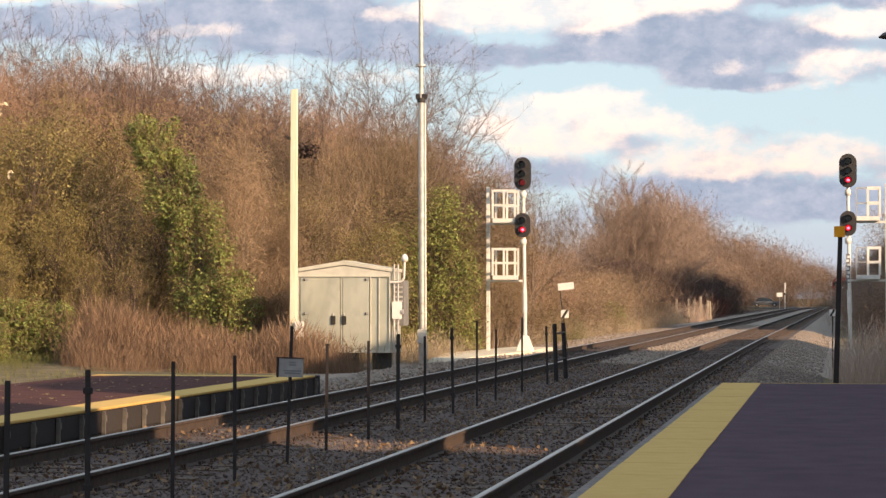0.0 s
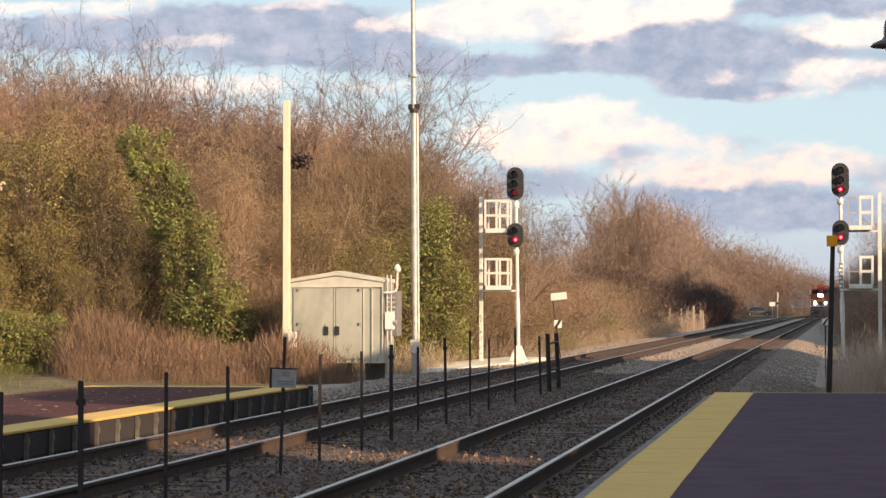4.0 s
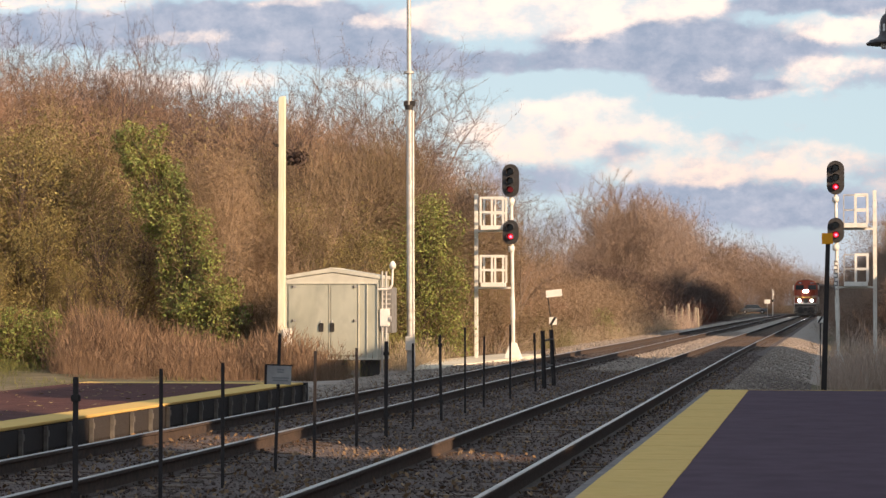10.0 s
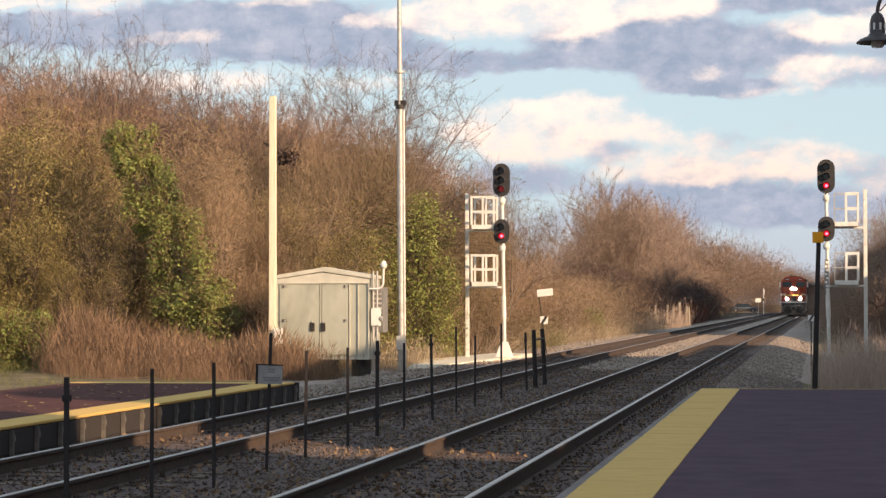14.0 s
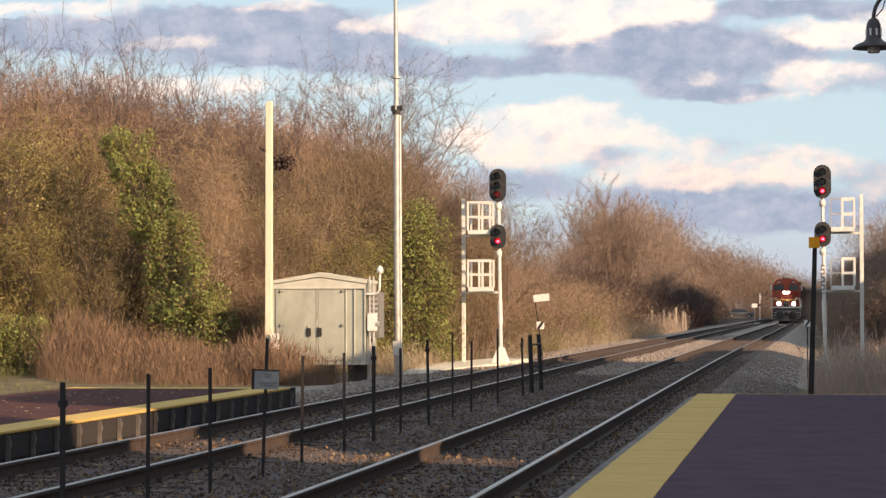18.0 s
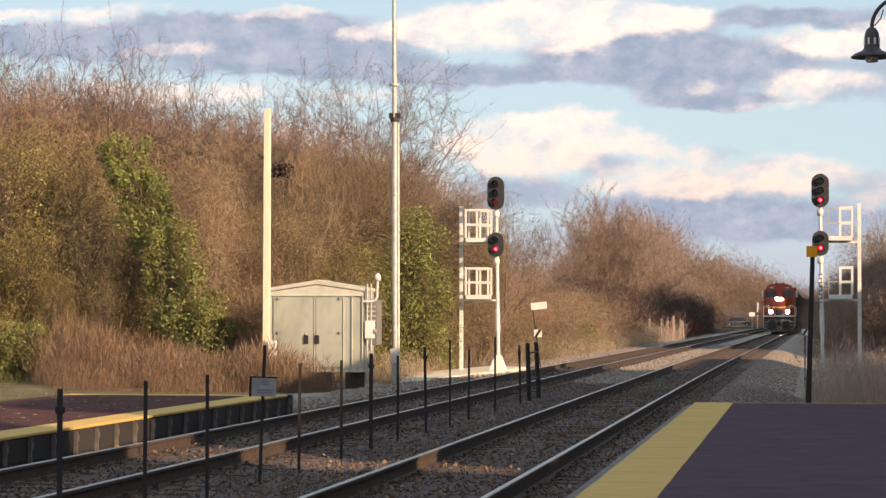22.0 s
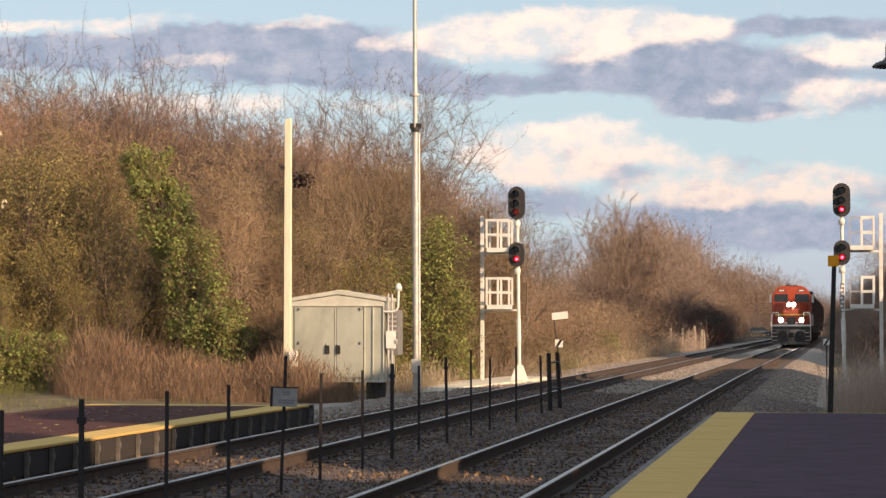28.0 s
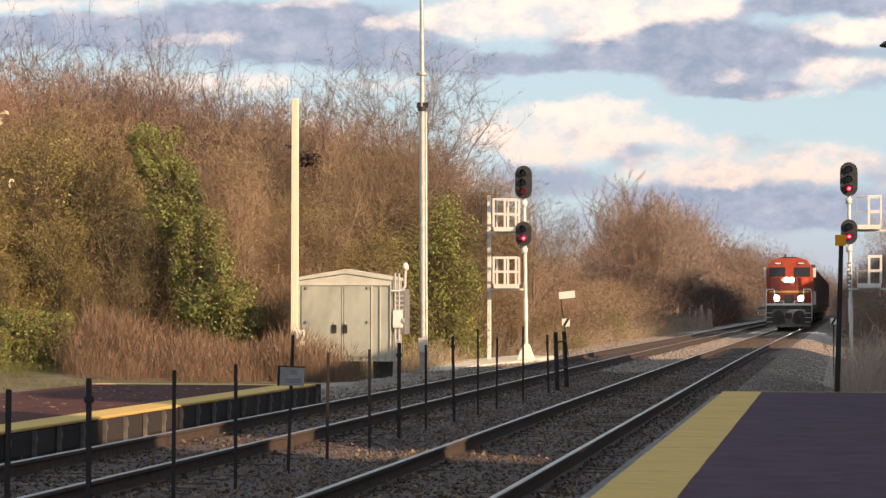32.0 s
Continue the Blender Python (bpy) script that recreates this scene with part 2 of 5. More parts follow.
RAIL_TOP = mat("polished rail head", (0.26, 0.23, 0.215), (0.40, 0.365, 0.345), 0.34, 0.9, scale=20, stretch=(1, 0.05, 1))
RAIL_RUST = mat("rusty rail web", (0.048, 0.035, 0.030), (0.088, 0.061, 0.049), 0.8, 0.1, scale=14, bump=0.002, fine=120)
SLEEPER = mat("creosoted oak", (0.058, 0.040, 0.030), (0.14, 0.098, 0.074), 0.9, scale=5, bump=0.006, fine=40, stretch=(0.3, 3, 3), by="thing")
STUD = mat("grimy galvanised stud", (0.11, 0.10, 0.092), (0.22, 0.20, 0.175), 0.7, 0.3, scale=8)
PLANK = mat("dark fascia plank", (0.027, 0.024, 0.025), (0.044, 0.036, 0.034), 0.85, scale=6, bump=0.005, fine=40, by="thing", stretch=(1, 0.3, 4))
STEEL_GREY = mat("galvanised steel", (0.42, 0.41, 0.40), (0.58, 0.56, 0.53), 0.55, 0.5, scale=8, stain=0.3, stain_col=(0.25, 0.2, 0.16))
WHITE_PAINT = mat("aluminium paint", (0.70, 0.68, 0.63), (0.82, 0.80, 0.75), 0.55, scale=6, stain=0.25, stain_col=(0.45, 0.40, 0.33))
CREAM_WOOD = mat("cream painted pole", (0.72, 0.64, 0.46), (0.84, 0.77, 0.60), 0.7, scale=5, bump=0.004, fine=30, stretch=(6, 6, 0.4), stain=0.3, stain_col=(0.4, 0.34, 0.24))
BUNGALOW = mat("bungalow aluminium", (0.36, 0.37, 0.305), (0.58, 0.58, 0.485), 0.4, 0.2, scale=1.1, stain=0.55, stain_col=(0.24, 0.24, 0.205), stretch=(1, 1, 0.5), stain_scale=2.0)
UNIT_GREY = mat("dull grey unit", (0.16, 0.16, 0.16), (0.24, 0.235, 0.23), 0.7, scale=6)
BUNGALOW_ROOF = mat("bungalow roof", (0.52, 0.505, 0.43), (0.63, 0.61, 0.52), 0.5, 0.1, scale=3)
DARK_METAL = mat("dark metal", (0.025, 0.023, 0.022), (0.05, 0.044, 0.04), 0.6, 0.2, scale=12)
POST_BLACK = mat("dark steel post", (0.021, 0.018, 0.019), (0.036, 0.028, 0.027), 0.7, 0.1, scale=9, bump=0.002, fine=60)
SIGNAL_BLACK = mat("black signal paint", (0.030, 0.029, 0.031), (0.044, 0.042, 0.044), 0.6, scale=10)
LENS_DARK = mat("unlit lens", (0.02, 0.02, 0.022), rough=0.1)
LENS_RED = mat("lit red lens", (0.85, 0.012, 0.03), rough=0.3, emit=0.8)
LENS_CORE = mat("bright lamp behind a red lens", (1.0, 0.10, 0.16), rough=0.3, emit=5.0)
LENS_DIM = mat("dim red lens", (0.20, 0.012, 0.014), rough=0.3, emit=0.55)
ORANGE = mat("orange marker", (0.96, 0.37, 0.008), (0.98, 0.41, 0.012), 0.6, scale=12)
SIGN_WHITE = mat("white sign", (0.76, 0.74, 0.70), (0.84, 0.82, 0.78), 0.5, scale=14)
SIGN_GREY = mat("weathered sign", (0.27, 0.26, 0.255), (0.37, 0.355, 0.34), 0.6, scale=10)
INK = mat("black lettering", (0.03, 0.03, 0.03))
INK_PALE = mat("faded lettering", (0.20, 0.20, 0.21))
LAMP_BRONZE = mat("bronze lamp", (0.06, 0.052, 0.055), (0.09, 0.078, 0.08), 0.45, 0.4, scale=14)
GLASS_LAMP = mat("lamp globe", (0.7, 0.7, 0.68), rough=0.2)
BARK = mat("grey bark", (0.17, 0.12, 0.09), (0.29, 0.22, 0.17), 0.9, scale=7, bump=0.01, fine=30, by="thing")
TWIG = mat("brown twigs", (0.15, 0.090, 0.059), (0.48, 0.308, 0.208), 0.9, by="both")
TWIG_TALL = mat("greyish twigs", (0.21, 0.14, 0.11), (0.50, 0.35, 0.275), 0.9, by="both")
TWIG_DARK = mat("dark bare twigs", (0.065, 0.046, 0.045), (0.19, 0.135, 0.122), 0.9, by="both")
TWIG_FAR = mat("dull brown distant twigs", (0.12, 0.082, 0.064), (0.37, 0.262, 0.198), 0.9, by="both")
TWIG_HAZEL = mat("hazel brown twigs", (0.135, 0.090, 0.056), (0.41, 0.285, 0.182), 0.9, by="both")
TWIG_GREY = mat("soft grey-brown twigs", (0.16, 0.116, 0.093), (0.39, 0.29, 0.232), 0.9, by="both")
BARK_DARK = mat("dark bark", (0.075, 0.055, 0.05), (0.15, 0.112, 0.095), 0.9, scale=7, bump=0.01, fine=30, by="thing")
TWIG_UMBER = mat("umber brown twigs", (0.075, 0.054, 0.032), (0.25, 0.178, 0.105), 0.9, by="both")
# shade under the woods put into a dark twig colour; also the nest leaves
TWIG_SHADE_NEST = mat("black-brown twigs", (0.055, 0.040, 0.036), (0.15, 0.106, 0.09), 0.95, by="both", spec=0.1)
TWIG_RED = mat("rust-red twigs", (0.10, 0.035, 0.025), (0.26, 0.10, 0.07), 0.95, by="both", spec=0.1)
TWIG_OLIVE = mat("olive twigs", (0.11, 0.080, 0.042), (0.32, 0.23, 0.115), 0.9, by="both")
LEAF_GREEN = mat("green leaves", (0.055, 0.085, 0.019), (0.31, 0.35, 0.088), 0.6, by="island")
LEAF_OLIVE = mat("yellowing olive leaves", (0.082, 0.071, 0.024), (0.36, 0.295, 0.10), 0.6, by="island")
LEAF_DRY = mat("withered leaves", (0.20, 0.12, 0.045), (0.40, 0.29, 0.13), 0.8, by="island")
LEAF_PALE = mat("pale papery leaf", (0.55, 0.45, 0.30), (0.75, 0.66, 0.50), 0.8, by="island")
GRASS_DRY = mat("dry reeds", (0.105, 0.064, 0.041), (0.295, 0.19, 0.123), 0.9, by="island")
GRASS_BROWN = mat("brown dry grass", (0.27, 0.198, 0.163), (0.60, 0.46, 0.375), 0.9, by="island")
GRASS_PALE = mat("pale dry grass", (0.24, 0.188, 0.125), (0.45, 0.362, 0.258), 0.9, by="island")
WEED = mat("green weeds", (0.06, 0.075, 0.02), (0.17, 0.16, 0.055), 0.85, by="island")
LOCO_ORANGE = mat("orange locomotive paint", (0.37, 0.055, 0.028), (0.45, 0.08, 0.036), 0.4, scale=3, stain=0.3, stain_col=(0.3, 0.08, 0.04))
LOCO_YELLOW = mat("yellow locomotive paint", (0.80, 0.50, 0.10), (0.84, 0.55, 0.14), 0.45, scale=3)
LOCO_BLACK = mat("black locomotive paint", (0.03, 0.028, 0.028), (0.06, 0.05, 0.045), 0.6, scale=3, stain=0.4, stain_col=(0.12, 0.09, 0.07))
PLOUGH = mat("grimy grey plough paint", (0.10, 0.087, 0.075), (0.19, 0.165, 0.14), 0.7, scale=3, stain=0.4, stain_col=(0.1, 0.08, 0.065))
LOCO_RAIL = mat("white handrail paint", (0.78, 0.74, 0.66), rough=0.5)
GLASS_DARK = mat("dark cab glass", (0.02, 0.025, 0.03), rough=0.08, spec=0.6)
HEADLIGHT = mat("lit headlight", (1.0, 0.95, 0.86), emit=420.0)
WAGON = mat("brown wagon steel", (0.085, 0.055, 0.045), (0.15, 0.095, 0.075), 0.75, scale=2, stain=0.4, stain_col=(0.06, 0.045, 0.04))
CAR_PAINT = mat("silver blue car paint", (0.13, 0.14, 0.155), rough=0.3, metal=0.4)
RUBBER = mat("tyre rubber", (0.025, 0.025, 0.025), rough=0.85)
BRICK_WALL = mat("brick wall", (0.26, 0.13, 0.09), (0.36, 0.2, 0.15), 0.9, scale=8, bump=0.005, fine=40)
STAKE = mat("weathered stake wood", (0.32, 0.26, 0.19), (0.48, 0.41, 0.32), 0.9, scale=8, bump=0.004)
ROAD = mat("worn road asphalt", (0.16, 0.15, 0.145), (0.24, 0.225, 0.21), 0.9, scale=1.5, bump=0.005, fine=60)


# ---- mesh helpers ----
class Geo:
    """Vertices and faces of one part, in its thing's space."""

    def __init__(self):
        self.v, self.f, self.rounded = [], [], []

    def add(self, verts, faces, smooth=False):
        o = len(self.v)
        self.v += [tuple(p) for p in verts]
        self.f += [tuple(i + o for i in f) for f in faces]
        self.rounded += [smooth] * len(faces)
        return self

    def box(self, x0, x1, y0, y1, z0, z1, m=None):
        p = [Vector((x, y, z)) for z in (z0, z1) for y in (y0, y1) for x in (x0, x1)]
        if m is not None:
            p = [m @ q for q in p]
        return self.add(p, [(0, 2, 3, 1), (4, 5, 7, 6), (0, 1, 5, 4), (2, 6, 7, 3), (0, 4, 6, 2), (1, 3, 7, 5)])

    def hull(self, low, high):
        """A solid between two rings of points."""
        n = len(low)
        return self.add(list(low) + list(high), [tuple(range(n))[::-1], tuple(range(n, 2 * n))] + [(i, (i + 1) % n, n + (i + 1) % n, n + i) for i in range(n)])

    def cyl(self, a, b, r, r2=None, n=10, caps=True):
        a, b = Vector(a), Vector(b)
        q = (b - a).to_track_quat("Z", "Y").to_matrix()
        r2 = r if r2 is None else r2
        ring = [q @ Vector((math.cos(i * math.tau / n), math.sin(i * math.tau / n), 0)) for i in range(n)]
        o = [a + d * r for d in ring] + [b + d * r2 for d in ring]
        self.add(o, [(i, (i + 1) % n, n + (i + 1) % n, n + i) for i in range(n)], True)
        if caps:
            self.add(o, [tuple(range(n))[::-1], tuple(range(n, 2 * n))])
        return self

    def tube(self, pts, r, n=8):
        for a, b in zip(pts, pts[1:]):
            self.cyl(a, b, r, n=n)
        return self

    def turn(self, profile, m=None, n=20):
        """A body turned round z: profile is a list of radius, height."""
        o = []
        for r, z in profile:
            for i in range(n):
                p = Vector((r * math.cos(i * math.tau / n), r * math.sin(i * math.tau / n), z))
                o.append(m @ p if m is not None else p)
        k = len(profile)
        return self.add(o, [(j * n + i, j * n + (i + 1) % n, (j + 1) * n + (i + 1) % n, (j + 1) * n + i) for j in range(k - 1) for i in range(n)], True)

    def mesh(self, name, material, bevel=0.0):
        me = bpy.data.meshes.new(name)
        me.from_pydata(self.v, [], self.f)
        if bevel:
            bm = bmesh.new()
            bm.from_mesh(me)
            bmesh.ops.remove_doubles(bm, verts=bm.verts, dist=1e-5)
            bmesh.ops.bevel(bm, geom=list(bm.edges), offset=bevel, segments=2, affect="EDGES", clamp_overlap=True)
            bm.to_mesh(me)
            bm.free()
        else:
            me.polygons.foreach_set("use_smooth", self.rounded)
        me.materials.append(material)
        me.update()
        return me


def part(name, geo, material, parent, label="", bevel=0.0):
    ob = new(name, geo.mesh(name, material, bevel))
    ob.parent = parent
    return tagged(ob, label)


def piece(name, mesh, parent, m):
    """One of many alike pieces, on a shared mesh."""
    ob = new(name, mesh)
    ob.parent = parent
    ob.matrix_basis = m
    return ob


def thing(name, label, category, m=None, group="", kind=""):
    ob = new(name)
    ob.empty_display_size = 0.2
    if m is not None:
        ob.matrix_basis = m
    return tagged(ob, label, category, group, kind)


def solid(name, geo, material, label, category="", kind="", m=None, bevel=0.0, group=""):
    ob = new(name, geo.mesh(name, material, bevel))
    if m is not None:
        ob.matrix_basis = m
    return tagged(ob, label, category, group, kind)


def np_mesh(name, verts, faces, material):
    """A mesh from arrays of vertices (n, 3) and equal faces (m, 3 or 4)."""
    me = bpy.data.meshes.new(name)
    verts, faces = np.asarray(verts, np.float32), np.asarray(faces, np.int32)
    k = faces.shape[1]
    me.vertices.add(len(verts))
    me.vertices.foreach_set("co", verts.ravel())
    me.loops.add(faces.size)
    me.loops.foreach_set("vertex_index", faces.ravel())
    me.polygons.add(len(faces))
    me.polygons.foreach_set("loop_start", np.arange(0, faces.size, k, dtype=np.int32))
    me.update(calc_edges=True)
    me.materials.append(material)
    return me


# ---- the line of the track ----
NEAR, FAR, HALF = -3.41, -7.10, 0.755


def bend(y):
    """How far the line has swung to the right at y."""
    y = np.asarray(y, float)
    s = 0.0039 * ((y - 68) + np.sqrt((y - 68) ** 2 + 400)) - 0.011
    q = np.clip(y - 308, 0, 140)
    return s + 0.00062 * q * q + np.clip(y - 448, 0, None) * 0.1736


def bed(x, y):
    """Height of the ground: the ballast bed of both tracks, its shoulders, and uneven land."""
    x, y = np.asarray(x, float), np.asarray(y, float)
    r = x - bend(y)
    side = np.maximum(r + 1.75, 0) * (r > -5.2) + np.maximum(-9.1 - r, 0) * (r <= -5.2)
    low = -0.17 - np.where(r > -5.2, 0.42, 0.13) * (1 - np.exp(-(side / 1.1) ** 2 * 0.9))
    ripple = 0.035 * np.sin(x * 2.3 + y * 0.7) * np.sin(y * 1.1 - x * 0.4) * np.clip(side, 0.15, 1)
    between = -0.05 * np.exp(-((r + 5.25) / 0.5) ** 2)
    land = 0.25 * np.sin(x * 0.13 + 1) * np.sin(y * 0.07) * np.clip((side - 4) / 6, 0, 1)
    return low + ripple + between + land


def pale_or_dark(row, mid, along):
    """Material of each face: soil, ballast, stained ballast between the rails, paler ballast on the shoulders farther
    off.
    """
    a = np.tile(row, (len(along), 1))
    shoulder = (mid > -1.9) & (mid < -0.1) | (mid > -5.9) & (mid < -4.7) | (mid < -8.9) & (mid > -10.8)
    a[np.ix_(along > 58, shoulder)] = 3
    a[np.ix_((along > 37.4) & (along < 70), (mid < -8.75) & (mid > -12.9))] = 3
    return a.ravel().astype(np.int32)


def make_ground():
    xs = np.concatenate([[-3000, -1500, -700, -350, -180, -100, -70, -52], np.arange(-42, -14, 1.2), np.arange(-14, 3, 0.2), np.arange(3, 14, 1.0), [16, 20, 28, 40, 60, 100, 180, 350, 700, 1500, 3000]])
    ys = np.concatenate([[-400, -200, -100, -50, -20], np.arange(-5, 12, 2.0), np.arange(12, 50, 0.35), np.arange(50, 120, 1.0), np.arange(120, 300, 4), np.arange(300, 620, 10), [660, 720, 850, 1000, 1400, 2000, 3500]])
    # columns follow the bend near the track
    X, Y = np.meshgrid(xs, ys)
    X = X + bend(np.clip(Y, -400, 620)) * np.exp(-(np.maximum(np.abs(X + 5) - 40, 0) / 60) ** 2)
    Z = bed(X, Y)
    n = len(xs)
    i = np.arange(len(ys) - 1)[:, None] * n + np.arange(n - 1)[None]
    faces = np.stack([i, i + 1, i + 1 + n, i + n], -1).reshape(-1, 4)
    me = np_mesh("ground", np.stack([X, Y, Z], -1).reshape(-1, 3), faces, SOIL)
    me.materials.append(BALLAST)
    mid = (xs[:-1] + xs[1:]) / 2
    strip = (mid > -12.9) & (mid < -0.2)
    me.materials.append(BALLAST_DARK)
    me.materials.append(PALE_BALLAST)
    dirty = (np.abs(mid - NEAR) < 1.25) | (np.abs(mid - FAR) < 1.25)
    me.polygons.foreach_set("material_index", pale_or_dark(strip.astype(np.int32) + dirty, mid, (ys[:-1] + ys[1:]) / 2))
    me.polygons.foreach_set("use_smooth", np.ones(len(faces), bool))
    return tagged(new("ground", me), "grey ballast bed and brown grassy land", "ground", kind="structure")


make_ground()


def sweep(profile, x0, y0, y1, step=4.0):
    """A bar of that cross-section (x, z) laid along the line at the offset x0."""
    ys = np.concatenate([np.arange(y0, y1, step), [y1]])
    n = len(profile)
    g = Geo()
    v = [(x0 + float(bend(y)) + px, float(y), pz) for y in ys for px, pz in profile]
    f = [(j * n + i, j * n + (i + 1) % n, (j + 1) * n + (i + 1) % n, (j + 1) * n + i) for j in range(len(ys) - 1) for i in range(n)]
    return g.add(v, f + [tuple(range(n)), tuple(range(len(v) - n, len(v)))[::-1]])


def make_track(name, centre, label, first, last):
    t = thing(name, label, "railway track", kind="structure")
    for side in (-1, 1):
        x = centre + side * HALF
        web = [(-0.075, -0.175), (0.075, -0.175), (0.075, -0.16), (0.012, -0.145), (0.012, -0.045), (0.036, -0.035), (0.036, -0.006), (-0.036, -0.006), (-0.036, -0.035), (-0.012, -0.045), (-0.012, -0.145), (-0.075, -0.16)]
        rail = part("rail", sweep(web, x, -20, 640), RAIL_RUST, t, "rust-brown steel rail")
        part("rail_head", sweep([(-0.026, -0.006), (0.026, -0.006), (0.022, 0.0), (-0.022, 0.0)], x, -20, 640), RAIL_TOP, rail, "polished running surface")
    me = Geo().box(-1.3, 1.3, -0.11, 0.11, -0.36, -0.165).mesh("sleeper", SLEEPER, 0.012)
    plate = Geo()
    for side in (-1, 1):
        plate.box(side * HALF - 0.17, side * HALF + 0.17, -0.095, 0.095, -0.166, -0.158)
        for dx in (-0.1, 0.1):
            plate.box(side * HALF + dx - 0.014, side * HALF + dx + 0.014, -0.05, -0.02, -0.158, -0.125)
            plate.box(side * HALF + dx - 0.014, side * HALF + dx + 0.014, 0.02, 0.05, -0.158, -0.125)
    pm = plate.mesh("tie_plate", RAIL_RUST)
    rng = random.Random(len(name))
    y = first
    while y < last:
        m = pose(centre + float(bend(y)) + rng.uniform(-0.04, 0.04), y, rng.uniform(-0.012, 0.004), 0, 0, rng.uniform(-0.8, 0.8))
        s = piece("sleeper", me, t, m)
        piece("tie_plate", pm, s, Matrix())
        y += 0.52
    rest = Geo()
    while y < 420:
        rest.box(centre - 1.3 + float(bend(y)), centre + 1.3 + float(bend(y)), y - 0.11, y + 0.11, -0.3, -0.165)
        y += 0.52
    tagged(part("far_sleepers", rest, SLEEPER, t), kind="stuff")


# ---- platforms ----
def make_near_platform():
    p = thing("platform_near", "dark asphalt station platform with a yellow edge strip", "platform", kind="structure")
    end = 35.06
    part("surface", Geo().box(-1.05, 9.0, -40, end - 0.07, 0.0, 0.200), ASPHALT, p, "dark purplish asphalt surface")
    part("end_band", Geo().box(-1.05, 9.0, end - 0.07, end, 0.0, 0.203), YELLOW, p, "thin pale yellow line along the end")
    part("edge_kerb", Geo().box(-1.76, -1.637, -40, end - 0.1, -0.45, 0.165), KERB, p, "grey concrete edge", 0.01)
    part("base", Geo().box(-1.635, 9.0, -40, end + 0.02, -0.6, 0.0), CONCRETE, p)
    tile = Geo().box(-0.293, 0.293, -0.304, 0.304, -0.2, 0.0)
    me = tile.mesh("tactile_tile", YELLOW, 0.002)
    rng = random.Random(3)
    y = end - 0.305
    while y > -5:
        piece("tactile_tile", me, p, pose(-1.343 + rng.uniform(-0.003, 0.003), y, 0.204 + rng.uniform(-0.001, 0.001), 0, 0, rng.uniform(-0.15, 0.15)))
        y -= 0.61
    part("rear_strip", Geo().box(-1.635, -1.05, -40, y + 0.3, 0.0, 0.204), YELLOW, p)


def make_far_platform():
    p = thing("platform_far", "low timber-faced platform with a yellow edge strip", "platform", kind="structure")
    x0, end = -8.60, 37.4
    part("surface", Geo().box(-12.4, x0 - 0.55, -30, end - 0.55, -0.3, 0.19), BRICK_DECK, p, "reddish-brown paving")
    part("edge_strip", Geo().box(x0 - 0.55, x0 + 0.01, -30, end - 0.02, 0.162, 0.196), YELLOW, p, "yellow painted edge strip", 0.01)
    part("end_strip", Geo().box(-12.4, x0 - 0.55, end - 0.55, end - 0.02, -0.3, 0.196), YELLOW, p, "pale yellow painted end strip", 0.01)
    plank = Geo().box(-0.03, 0.03, -0.385, 0.385, -0.135, 0.135).mesh("fascia_plank", PLANK, 0.006)
    stud = Geo().box(-0.025, 0.02, -0.018, 0.018, -0.24, 0.20)
    stud.box(-0.02, 0.032, -0.026, 0.026, 0.08, 0.15)
    sm = stud.mesh("fascia_stud", STUD)
    y = end - 0.03
    i = 0
    while y > 12:
        piece("fascia_stud", sm, p, pose(x0 + 0.025, y, -0.05))
        piece("fascia_plank", plank, p, pose(x0 - 0.035 + 0.006 * (i % 2), y - 0.405, 0.02, 0, 0.6 * ((i * 7) % 5 - 2)))
        piece("fascia_plank", plank, p, pose(x0 - 0.035, y - 0.405, -0.255, 0, 0.5 * ((i * 5) % 4 - 2)))
        y -= 0.81
        i += 1
    part("end_board", Geo().box(-12.4, x0 - 0.04, end - 0.02, end + 0.05, -0.45, 0.15), PLANK, p, "dark end board")
    # the dark end post of the fascia
    part("end_block", Geo().box(x0 - 0.25, x0 + 0.04, end + 0.05, end + 0.2, -0.45, 0.19), PLANK, p, "dark timber end block")


make_near_platform()
make_far_platform()


